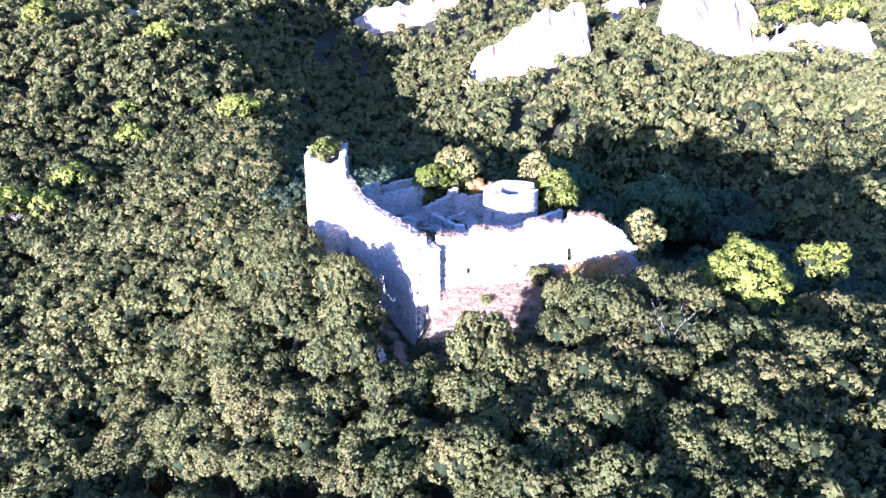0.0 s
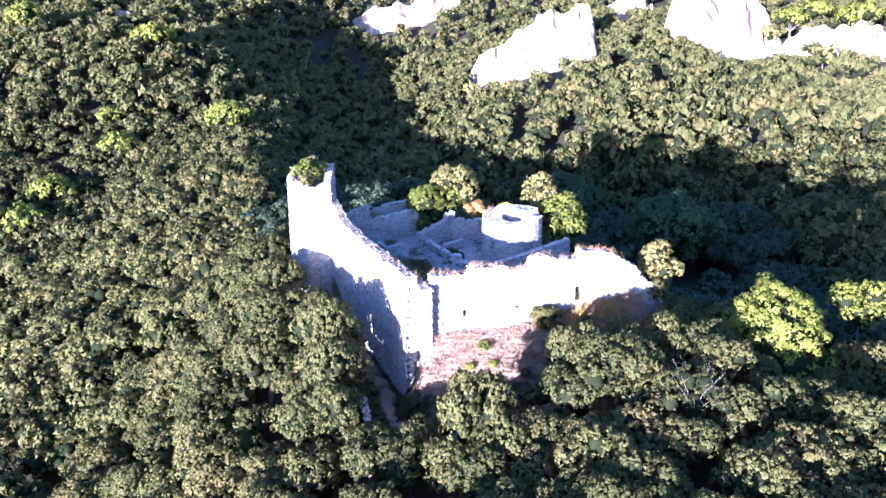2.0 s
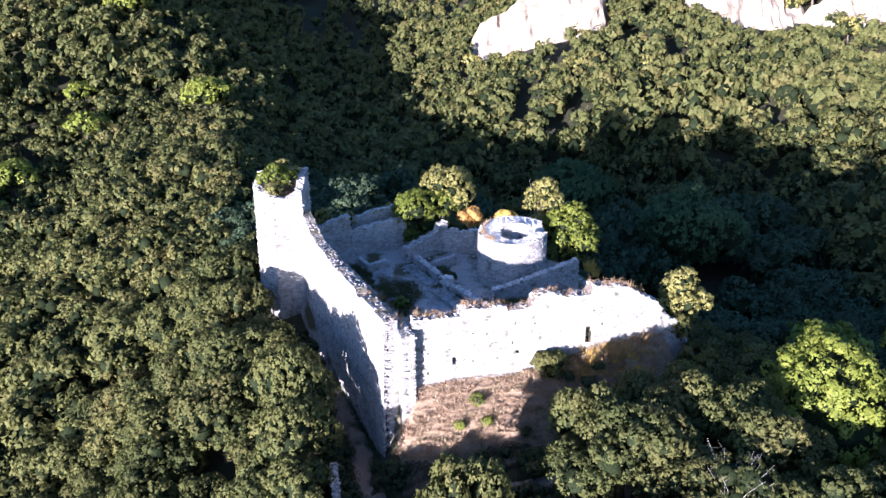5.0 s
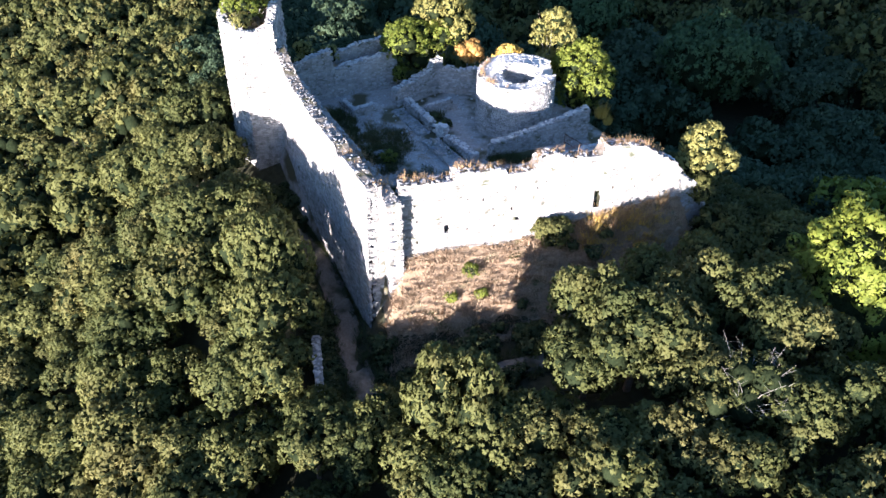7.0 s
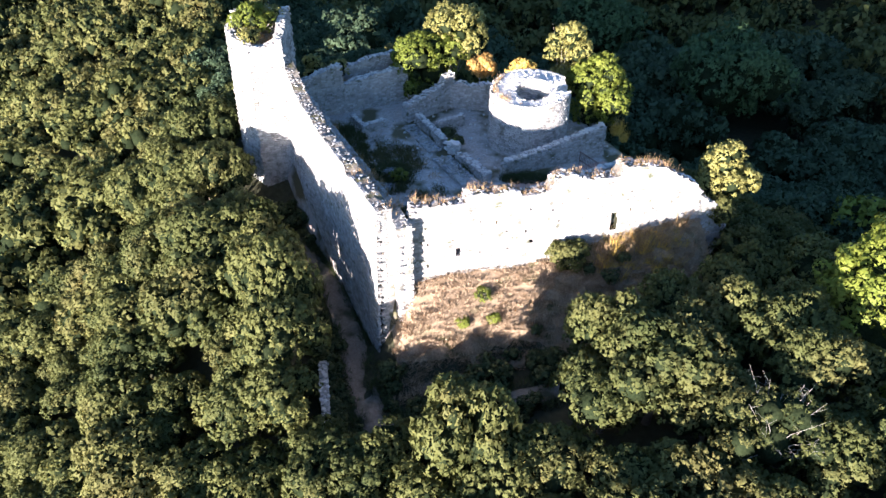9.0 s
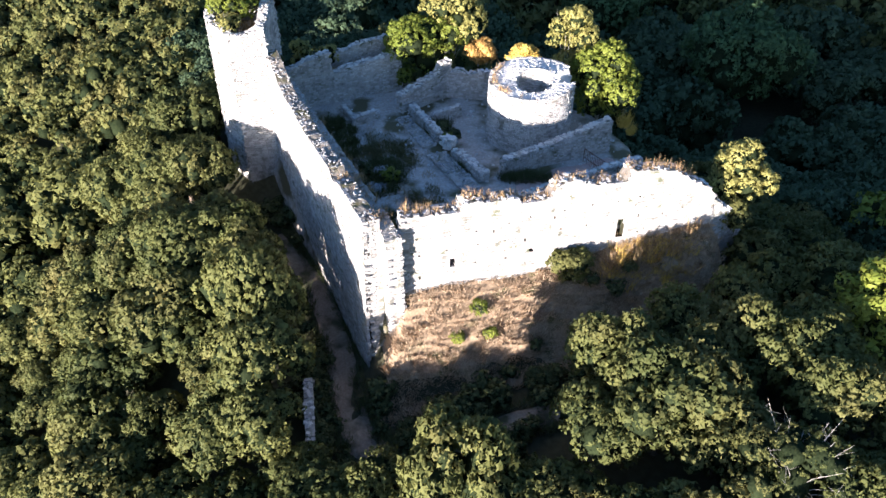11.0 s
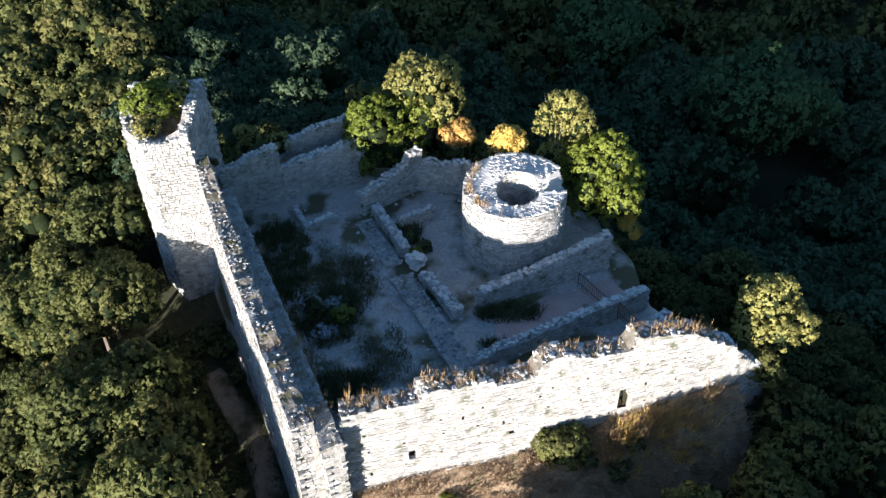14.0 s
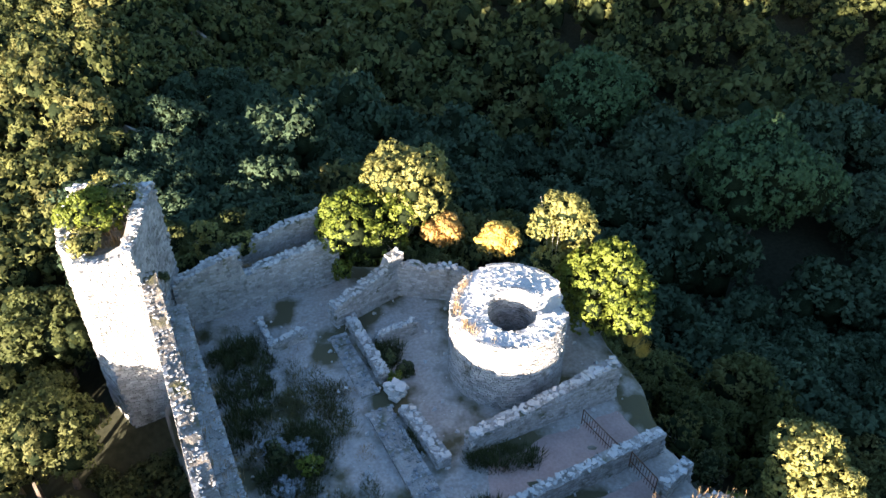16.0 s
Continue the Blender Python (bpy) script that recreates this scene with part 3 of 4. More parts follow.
def crown(seed, radius, height, lobes, leaves, size, fine=True, spread=0.75):
    """Leaf clumps over a group of lobes; returns leaf meshes and dark inner balls, coloured as crown shade, about the
    crown's foot.
    """
    rng = np.random.default_rng(seed)
    L = []
    for i in range(lobes):
        a, q = rng.uniform(0, 2 * np.pi), math.sqrt(rng.uniform(0, 1)) * radius * spread
        zz = height * (0.35 + 0.45 * (1 - (q / radius) ** 2) * rng.uniform(0.7, 1.15))
        L.append((q * math.cos(a), q * math.sin(a), zz, radius * rng.uniform(0.26, 0.46)))
    L.append((0, 0, height * 0.42, radius * 0.6))
    L = np.array(L)
    clumps = leaves // 13
    pick = rng.choice(len(L), size=clumps * 3, p=L[:, 3] ** 2 / (L[:, 3] ** 2).sum())
    d = rng.normal(size=(clumps * 3, 3))
    d /= np.linalg.norm(d, axis=1)[:, None]
    d[:, 2] = np.where(d[:, 2] < -0.45, -d[:, 2], d[:, 2])
    p = L[pick, :3] + d * (L[pick, 3] * rng.uniform(0.82, 1.08, clumps * 3))[:, None]
    dist = np.linalg.norm(p[:, None] - L[None, :, :3], axis=2) / L[None, :, 3]
    dist[np.arange(len(p)), pick] = 9
    keep = np.where(dist.min(1) > 0.84)[0][:clumps]
    p, d = np.repeat(p[keep], 13, 0), np.repeat(d[keep], 13, 0)
    o = rng.normal(size=p.shape) + d * 0.9
    o /= np.linalg.norm(o, axis=1)[:, None]
    puff = np.repeat(rng.uniform(0.7, 1.3, len(keep)), 13)[:, None] * size * 2.3
    p = p + o * puff * rng.uniform(0.6, 1.05, len(p))[:, None]
    nrm = o + rng.normal(size=d.shape) * 0.45
    soft = d * 0.5 + o * 0.8 + rng.normal(size=d.shape) * 0.16
    soft /= np.linalg.norm(soft, axis=1)[:, None]
    nrm *= np.where((nrm * soft).sum(1) < 0, -1.0, 1.0)[:, None]
    nrm /= np.linalg.norm(nrm, axis=1)[:, None]
    t = np.cross(nrm, rng.normal(size=nrm.shape))
    t /= np.linalg.norm(t, axis=1)[:, None]
    b = np.cross(nrm, t)
    s = size * rng.uniform(0.6, 1.3, len(p))[:, None]
    v = np.stack([p - t * s - b * s * 0.5, p + t * s - b * s * 0.5, p + b * s * 0.9 + nrm * s * 0.3], 1).reshape(-1, 3)
    f = np.arange(len(v)).reshape(-1, 3)
    # balls within the lobes that stand in for the crown's inner shade
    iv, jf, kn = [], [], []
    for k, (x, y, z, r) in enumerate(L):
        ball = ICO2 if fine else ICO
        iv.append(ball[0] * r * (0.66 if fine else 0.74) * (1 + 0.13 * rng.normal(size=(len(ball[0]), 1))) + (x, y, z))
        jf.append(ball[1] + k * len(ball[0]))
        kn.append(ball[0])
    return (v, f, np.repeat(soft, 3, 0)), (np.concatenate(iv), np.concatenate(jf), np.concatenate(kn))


def tube(points, radii, sides=7):
    v, f = [], []
    for k, (p, r) in enumerate(zip(points, radii)):
        for i in range(sides):
            a = 2 * math.pi * i / sides
            v.append((p[0] + r * math.cos(a), p[1] + r * math.sin(a), p[2]))
        if k:
            for i in range(sides):
                i2 = (i + 1) % sides
                f.append(((k - 1) * sides + i, (k - 1) * sides + i2, k * sides + i2, k * sides + i))
    return v, f


def join(*bits):
    v, f, n = [], [], 0
    for bv, bf in bits:
        v += [tuple(p) for p in bv]
        f += [tuple(i + n for i in q) for q in bf]
        n += len(bv)
    return v, f


def raw_mesh(name, vf, mat, second=None):
    me = bpy.data.meshes.new(name)
    v, f = vf[:2]
    k = len(f)
    if second:
        n = len(v)
        me.materials.append(mat)
        me.materials.append(second[1])
        v = np.concatenate([v, second[0][0]])
        f = [tuple(q) for q in f] + [tuple(int(i) + n for i in q) for q in second[0][1]]
    else:
        me.materials.append(mat)
    me.from_pydata([tuple(p) for p in v], [], [tuple(int(i) for i in q) for q in f])
    if second:
        me.polygons.foreach_set("material_index", [0] * k + [1] * (len(f) - k))
    me.update()
    if len(vf) > 2:
        # leaves of one clump share its rounded shading
        me.polygons.foreach_set("use_smooth", [True] * len(f))
        me.normals_split_custom_set_from_vertices(np.concatenate([vf[2], second[0][2]]).tolist())
    return me


def trunk_mesh(seed, height, r):
    rng = random.Random(seed)
    pts = [(0, 0, -0.8), (rng.uniform(-.1, .1), rng.uniform(-.1, .1), height * 0.3), (rng.uniform(-.3, .3), rng.uniform(-.3, .3), height * 0.65), (rng.uniform(-.4, .4), rng.uniform(-.4, .4), height)]
    bits = [tube(pts, [r * 1.3, r, r * 0.8, r * 0.35])]
    for k in range(4):
        a = k * 1.6 + rng.uniform(-.4, .4)
        o = pts[2]
        q = [(o[0] + math.cos(a) * d, o[1] + math.sin(a) * d, o[2] + d * 0.7) for d in (0, height * 0.15, height * 0.3)]
        bits.append(tube(q, [r * 0.5, r * 0.35, r * 0.15], 5))
    return raw_mesh("trunk", join(*bits), BARK)




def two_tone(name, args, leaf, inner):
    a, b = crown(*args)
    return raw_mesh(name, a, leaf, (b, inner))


OAK = [(two_tone("crown", (100 + i, 2.9 + 0.2 * (i % 3), 4.8, 13 + i, 4680, 0.124), LEAF, LEAF_IN_SHADE), trunk_mesh(200 + i, 3.4, 0.2)) for i in range(7)]


def tree(name, label, crown_mesh, trunk, at, scale, turn=0.0, tall=1.0, lift=1.9, group="", category="tree", trunk_tall=1.0):
    root = thing(name, label, category, group=group)
    root.matrix_basis = Matrix.LocRotScale(at, Euler((0, 0, turn)), (scale, scale, scale * tall))
    c = new("crown", crown_mesh)
    c.parent = root
    c.location = (0, 0, lift)
    if trunk:
        t = new("trunk", trunk)
        t.parent = root
        t.scale = (1, 1, trunk_tall)
    return root


def inside(poly, x, y):
    hit = False
    for (x1, y1), (x2, y2) in zip(poly, poly[1:] + poly[:1]):
        if (y1 > y) != (y2 > y) and x < (x2 - x1) * (y - y1) / (y2 - y1) + x1:
            hit = not hit
    return hit


# kept clear of trees: the castle with its bank and track
CLEAR = [(-19, 21), (-15.6, 11.6), (-9.4, 4), (-7.9, -4), (-5, -9.5), (0, -12), (5, -11), (10, -8.6), (12, -4.6), (17, -1.4), (21.5, 0.4), (26, 4.5), (26.5, 11), (24, 18), (24, 24), (18, 30), (9, 34), (-1, 37), (-9, 33), (-17, 31)]
# pale slopes of the far hillside, without trees: x, y, half width, half depth
BARE = [(43, 180, 25, 15), (114, 182, 26, 17), (152, 178, 22, 14), (4, 288, 38, 16), (92, 232, 14, 10), (-99, 188, 8, 6), (70, 164, 6, 5), (30, 140, 2.6, 16), (76, 136, 2.6, 12), (-27, 96, 4.5, 3), (-27, 60, 3, 3)]
# single trees that stand out of the wood
LONE = [(33, -4.5, 4.4), (32.9, 85.3, 9), (46.2, 57.2, 9), (20.5, -15.5, 3.2)]
# oaks that stand close round the track and the bank: x, y, height of the top, scale, tallness
OAKS = [(2.6, -13.0, -1.4, 1.2, 1.6), (-2.6, -14.0, -6.4, 0.9, 1.0), (-6.2, -12.8, -6.4, 0.9, 1.0), (0.2, -15.6, -5.8, 0.95, 1.0), (5.6, -15.2, -4.4, 1.0, 1.15), (8.6, -14.4, -5.4, 0.9, 1.0), (3.0, -18.6, -5.6, 1.0, 1.1), (13.4, -6.6, 0.2, 1.1, 1.25), (17.6, -8.0, -0.3, 1.15, 1.25), (12.2, -10.6, -4.4, 1.0, 1.1),
        (22.0, -6.0, -0.9, 1.15, 1.25), (26.4, -4.6, -2.2, 1.0, 1.15), (18.2, -12.4, -3.8, 1.0, 1.1), (24.8, -10.4, -2.8, 1.1, 1.15), (28.6, -8.6, -6.4, 0.9, 1.0), (27.4, -15.4, -4.4, 1.05, 1.1), (31.6, -14.6, -6.2, 1.0, 1.0), (22.8, -0.8, -2.8, 1.0, 1.2), (27.0, 2.2, -3.0, 1.0, 1.2), (19.0, -3.0, -2.6, 1.0, 1.2), (23.6, -16.4, -4.6, 1.05, 1.1), (36.4, -11.0, -6.6, 0.95, 1.0), (16.4, -17.0, -5.2, 1.0, 1.1),
        (-14.8, 8.8, -2.2, 1.1, 1.25), (-12.6, 4.6, -0.7, 1.1, 1.3), (-11.0, 0.4, 0.8, 1.12, 1.4), (-10.2, -4.0, -1.4, 1.05, 1.3), (-9.4, -8.0, -4.2, 1.0, 1.15)]
LONE += [(33, -11, 2.2), (46, 2, 4.6)]
LONE += [(a, b, 2.6 * s) for a, b, h, s, q in OAKS]
PINES = [(-46, 112, 1.35), (-72, 107, 1.1), (-80, 89, 1.15), (-88, 77, 1.3), (-75, 153, 1.35), (-114, 158, 1.4), (-77, 119, 0.9), (-81, 78, 1.1), (47, 17, 1.0), (136, 192, 1.5), (147, 196, 1.6), (160, 190, 1.7)]
YELLOW = [(31, 164, 1.0), (47, 150, 1.0), (65, 147, 1.0), (20, 172, 1.1), (136, 168, 1.3), (128, 190, 1.2)]
def canopy(x, y):
    """Height of the closed wood's top; lower in the hollow before the bank."""
    return hill(x, y) + 6.2 - 3.8 * math.exp(-((x - 1.5) / 9) ** 2 - ((y + 15) / 6.5) ** 2)


rng = random.Random(7)
near, mid, far = [], [], []
step = 4.2
for j in range(-26, 84):
    for i in range(-66, 66):
        x = (i + (j % 2) * 0.5) * step + rng.uniform(-1.5, 1.5)
        y = j * step * 0.9 + rng.uniform(-1.5, 1.5)
        item = (x, y, rng.choice((0.62, 0.8, 0.9, 1.0, 1.1, 1.3)) * rng.uniform(0.92, 1.08), rng.uniform(0, 6.28), rng.uniform(0.9, 1.25), rng.randrange(7))
        if inside(CLEAR, x, y) or any(math.hypot(x - a, y - b) < r for a, b, r in LONE) or any(math.hypot(x - a, y - b) < 2.5 * r for a, b, r in PINES + YELLOW):
            continue
        if any(((x - bx) / bw) ** 2 + ((y - by) / bd) ** 2 < 0.8 + 0.6 * wob(x, y, 4, 0.13) for bx, by, bw, bd in BARE):
            continue
        cone = abs(x - 2) - 0.66 * (y + 80)
        if cone > 7 or (y > 150 and rng.random() < 0.3) or (y > 225 and rng.random() < 0.4) or (cone > 4 and rng.random() < 0.5):
            continue
        room = canopy(x, y) - land(x, y)
        if room < 5.5:
            item = (x, y, item[2] * max(room, 3.0) / 6.2, *item[3:])
        if y > 42 and x > -14 and y < 135:
            if rng.random() < 0.38:
                continue
            item = (x, y, item[2] * rng.uniform(1.2, 1.6), *item[3:])
        d = abs(x - 3) + abs(y - 2) * 0.8
        (near if cone < 4 and y < 60 else mid if cone < 4 and y < 120 else far).append((d, item))
near.sort()
mid += near[218:]
LABELS = ("evergreen holm oak with a dense lumpy dark-green crown", "grey-green holm oak in the hillside wood", "small dense holm oak with olive-green leaves",
          "broad-crowned evergreen oak with rounded clumps of leaves", "olive-tinted evergreen oak among close neighbours", "tall dark evergreen oak in the closed wood", "bushy evergreen oak with a ragged crown")


def stature(x, y, sc, tall):
    """Height at which the crown's foot hangs, so that the tops follow the hill's canopy."""
    over = canopy(x, y) + (sc - 1) * 3.0 - land(x, y)
    return max(over - 4.4 * sc * tall, 0.3)


for d, (x, y, sc, turn, tall, k) in near[:218]:
    lift = stature(x, y, sc, tall) / (sc * tall)
    tree("holm_oak", LABELS[k], OAK[k][0], OAK[k][1], (x, y, land(x, y)), sc, turn, tall, lift, "holm oaks of the hillside wood", trunk_tall=max(0.8, (lift + 2.2) / 3.4))

for k, (x, y, top, sc, tall) in enumerate(OAKS):
    lift = max(top - land(x, y) - 4.6 * sc * tall, 0.3) / (sc * tall)
    tree("holm_oak", LABELS[k % 7], OAK[k % 7][0], OAK[k % 7][1], (x, y, land(x, y)), sc, k * 1.3, tall, lift, "holm oaks of the hillside wood", trunk_tall=max(0.8, (lift + 2.2) / 3.4))


def woods(name, label, items, protos, mats):
    fv, ff, mi, fn, n = [], [], [], [], 0
    for d, (x, y, sc, turn, tall, k) in items:
        c, s = math.cos(turn), math.sin(turn)
        R = np.array([[c, s, 0], [-s, c, 0], [0, 0, tall]]) * sc
        foot = land(x, y) + stature(x, y, sc, tall)
        for m, (v, f, w) in enumerate(protos[k % len(protos)]):
            fv.append(v @ R + (x, y, foot))
            fn.append(w @ (R / sc))
            ff += (f + n).tolist()
            mi += [m] * len(f)
            n += len(v)
    me = bpy.data.meshes.new(name)
    for m in mats:
        me.materials.append(m)
    me.from_pydata(np.concatenate(fv).tolist(), [], ff)
    me.polygons.foreach_set("material_index", mi)
    me.update()
    if name != "far_woods":
        me.polygons.foreach_set("use_smooth", [True] * len(ff))
        me.normals_split_custom_set_from_vertices(np.concatenate(fn).tolist())
    return tagged(new(name, me), label, "woods", kind="stuff")


in_valley = lambda q: 8 < q[1][1] < 82 and -26 < q[1][0] < 72
woods("valley_woods", "dense shaded evergreen wood in the valley below the castle", [q for q in mid if in_valley(q)], [crown(300 + i, 3.0, 4.8, 13, 1560, 0.175, False) for i in range(5)], (LEAF_SHADED, LEAF_IN_SHADE))
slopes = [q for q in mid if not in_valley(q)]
woods("slope_woods", "evergreen wood covering the outer slopes", [q for q in slopes if q[1][1] < 62], [crown(320 + i, 3.0, 4.8, 10, 780, 0.23, False) for i in range(5)], (LEAF, LEAF_IN_SHADE))
woods("upper_woods", "evergreen wood climbing the slopes beyond the castle", [q for q in slopes if q[1][1] >= 62], [crown(325 + i, 3.0, 4.8, 8, 494, 0.29, False) for i in range(5)], (LEAF, LEAF_IN_SHADE))
woods("far_woods", "evergreen wood covering the far hillsides", far, [crown(330 + i, 3.0, 4.8, 4, 130, 0.56, False) for i in range(5)], (LEAF, LEAF_IN_SHADE))

TRACK = [(-12.5, 15), (-8.2, 9), (-6.1, 4), (-5.0, 0), (-4.4, -4), (-2.9, -7.6), (-0.2, -9.3), (3.4, -8.0), (7, -6.4), (13, -5.6)]
brush = []
for _ in range(950):
    x, y = rng.uniform(-17, 24), rng.uniform(-12, 19)
    s = (1.05 + (x + 0.3) * 0.2241) - y
    off = min(math.dist((x, y), (a[0] + (b[0] - a[0]) * t / 6, a[1] + (b[1] - a[1]) * t / 6)) for a, b in zip(TRACK, TRACK[1:]) for t in range(7))
    if not inside(CLEAR, x, y) or off < 1.35 or (x > -1.5 and s < 5.2) or (x <= -1.5 and x > -3.6 - 0.43 * max(y, 0) and y > -2):
        continue
    brush.append((0, (x, y, rng.uniform(0.2, 0.42), rng.uniform(0, 6.28), rng.uniform(0.6, 0.9), rng.randrange(5))))
low_rise = stature
stature = lambda x, y, sc, tall: -0.1
woods("undergrowth", "dark low scrub along the track and under the bank", brush, [crown(360 + i, 3.0, 4.4, 7, 650, 0.3, False) for i in range(5)], (WEED, LEAF_IN_SHADE))
stature = low_rise

# ---- trees that stand out ----
PINE_TRUNK = raw_mesh("trunk", join(tube([(0, 0, -1), (0.15, 0.1, 2), (-0.1, 0.2, 4.5), (0.2, 0, 7)], [0.34, 0.28, 0.22, 0.1], 9)), BARK)


def twigs(seed, count, foot, reach, rise, r=0.05, mat=DEADWOOD):
    """Bare limbs that fan out from a point."""
    g = random.Random(seed)
    bits = []
    for _ in range(count):
        a, q, h = g.uniform(0, 6.28), g.uniform(0.5, 1) * reach, g.uniform(0.3, 1) * rise
        m = (math.cos(a) * q * 0.5, math.sin(a) * q * 0.5, foot + h * 0.62)
        e = (math.cos(a + g.uniform(-.2, .2)) * q, math.sin(a) * q, foot + h)
        bits.append(tube([(0, 0, foot), m, e], [r, r * 0.7, r * 0.25], 4))
        for _ in range(3):
            t = g.uniform(0.3, 0.9)
            b0 = tuple(m[k] + (e[k] - m[k]) * t for k in range(3))
            bits.append(tube([b0, (b0[0] + g.uniform(-.6, .6), b0[1] + g.uniform(-.6, .6), b0[2] + g.uniform(-.1, .7))], [r * 0.4, r * 0.12], 3))
    return raw_mesh("limb", join(*bits), mat)


def stone_pine(x, y, sc, ground_z, label, seed, wide=1.0, detail=1170):
    root = thing("stone_pine", label, "tree", (x, y, ground_z))
    root.scale = (sc, sc, sc)
    c = new("crown", two_tone("crown", (seed, 4.2 * wide, 4.6, 24, detail, 0.36, False, 0.82), LEAF_PINE, LEAF_IN_SHADE))
    c.parent, c.location = root, (0, 0, 3.6)
    t = new("trunk", PINE_TRUNK)
    t.parent = root
    b = new("limb", twigs(seed, 16, 3.2, 3.6, 2.4, 0.07))
    b.parent = root
    return root




def umbrella_crown(seed, wide, high, puffs, leaves, size):
    """Leaf puffs laid over a leaning dome with a flat underside."""
    rng = np.random.default_rng(seed)
    d = rng.normal(size=(puffs, 3))
    d[:, 2] = np.abs(d[:, 2]) - 0.12
    d /= np.linalg.norm(d, axis=1)[:, None]
    bulge = rng.uniform(0.82, 1.0, puffs)
    c = d * (wide, wide, high) * bulge[:, None]
    c[:, 0] += 0.14 * (high - c[:, 2])
    pick = np.repeat(np.arange(puffs), leaves // puffs)
    o = rng.normal(size=(len(pick), 3)) + d[pick] * 0.8
    o /= np.linalg.norm(o, axis=1)[:, None]
    p = c[pick] + o * (rng.uniform(0.5, 0.95, puffs)[pick] * rng.uniform(0.75, 1.05, len(pick)))[:, None]
    nrm = o + rng.normal(size=o.shape) * 0.4
    nrm /= np.linalg.norm(nrm, axis=1)[:, None]
    t = np.cross(nrm, rng.normal(size=nrm.shape))
    t /= np.linalg.norm(t, axis=1)[:, None]
    b = np.cross(nrm, t)
    s = size * rng.uniform(0.6, 1.3, len(p))[:, None]
    v = np.stack([p - t * s - b * s * 0.5, p + t * s - b * s * 0.5, p + b * s * 0.9], 1).reshape(-1, 3)
    soft = d[pick] * 0.5 + o * 0.8
    soft /= np.linalg.norm(soft, axis=1)[:, None]
    # dark filling of the dome, coloured as the shade behind its leaves
    core = ICO2[0] * (wide * 0.82, wide * 0.82, high * 0.85)
    core[:, 2] = np.maximum(core[:, 2], -0.2)
    core[:, 0] += 0.14 * (high - core[:, 2])
    return (v, np.arange(len(v)).reshape(-1, 3), np.repeat(soft, 3, 0)), (core, ICO2[1], ICO2[0])


PINE_AT = (32.5, -4.3, land(32.5, -4.3))
pine = thing("stone_pine", "large sunlit umbrella pine with bare lower limbs", "tree", PINE_AT)
dome = umbrella_crown(400, 5.3, 11.4, 230, 16100, 0.17)
pine_crown = new("crown", raw_mesh("crown", dome[0], LEAF_PINE, (dome[1], LEAF_IN_SHADE)))
pine_crown.parent, pine_crown.location = pine, (0, 0, -7.2 - PINE_AT[2])
pine_stem = mesh_object("trunk", *tube([(0, 0, -0.8), (0.2, 0, (-6 - PINE_AT[2]) * 0.5), (0.1, 0.1, -5.6 - PINE_AT[2]), (0.5, 0.2, -2 - PINE_AT[2])], [0.36, 0.28, 0.24, 0.1]), BARK, pine)
pine_limb = new("limb", twigs(400, 22, -8.6 - PINE_AT[2], 4.4, 2.2, 0.07))
pine_limb.parent = pine
for k, (x, y, sc) in enumerate(PINES):
    stone_pine(x, y, sc * 0.95, land(x, y) + 0.5, "light-green pine standing above the dark oaks", 410 + k, 0.9, 1170)
for k, (x, y, sc) in enumerate(YELLOW):
    tree("broadleaf_tree", "yellowing sunlit tree on the far hillside", two_tone("crown", (430 + k, 3.2, 5.2, 9, 780, 0.3), LEAF_PALE, LEAF_IN_SHADE), OAK[0][1], (x, y, land(x, y)), sc, k, 1.0, 1.4)
for k, (x, y, sc) in enumerate(((32.9, 85.3, 2.6), (46.2, 57.2, 2.5))):
    tree("broadleaf_tree", "big round-crowned tree in the shaded valley", two_tone("crown", (440 + k, 3.2, 5.2, 22, 9900, 0.095), LEAF_BROAD, LEAF_IN_SHADE), OAK[1][1], (x, y, land(x, y)), sc, k, 1.12, 1.4)
thin = tree("holm_oak", "thin-leaved oak with bleached bare twigs showing", two_tone("crown", (450, 3.1, 5.2, 12, 3400, 0.075), LEAF, LEAF_IN_SHADE), OAK[2][1], (20.5, -15.5, land(20.5, -15.5)), 1.1, 0, 1.0, 1.5)
tree("broadleaf_tree", "small yellow-green tree standing beyond the pine", two_tone("crown", (460, 3.1, 6.6, 14, 5200, 0.11), LEAF_PINE, LEAF_IN_SHADE), OAK[3][1], (46, 2, land(46, 2)), 1.05, 1, 1.0, max(0.5, (-5.3 - land(46, 2)) / 1.05), trunk_tall=2.0)
tb = new("limb", twigs(451, 30, 2.6, 2.9, 4.4, 0.024))
tb.parent = thin


def shrub(name, label, at, r, h, mat, seed, leaves=900, size=0.13, lobes=8, category="bush", twig=False, inner=LEAF_IN_SHADE):
    root = thing(name, label, category, at)
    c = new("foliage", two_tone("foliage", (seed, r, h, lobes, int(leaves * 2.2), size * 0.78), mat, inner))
    c.parent = root
    c.location = (0, 0, -h * 0.12)
    if twig or r > 0.4:
        t = new("limb", twigs(seed, 10, 0.1, r * 0.7, h * 0.72, 0.02))
        t.parent = root
    return root


shrub("evergreen_bush", "bright green rounded bush behind the broken wall", (1.9, 32.2, 0.3), 4.2, 6.8, LEAF_BUSH, 500, 4800, 0.15, 16)
shrub("broadleaf_tree", "pale sunlit tree rising behind the bright bush", (4.4, 34.7, 0.4), 3.3, 12.0, LEAF_PALE, 501, 4200, 0.15, 18, "tree", True)
shrub("evergreen_bush", "pale leafy bush rising behind the back wall", (-11.4, 32.4, 0.0), 1.3, 5.4, LEAF_PALE, 508, 900, 0.13, 9, twig=True)
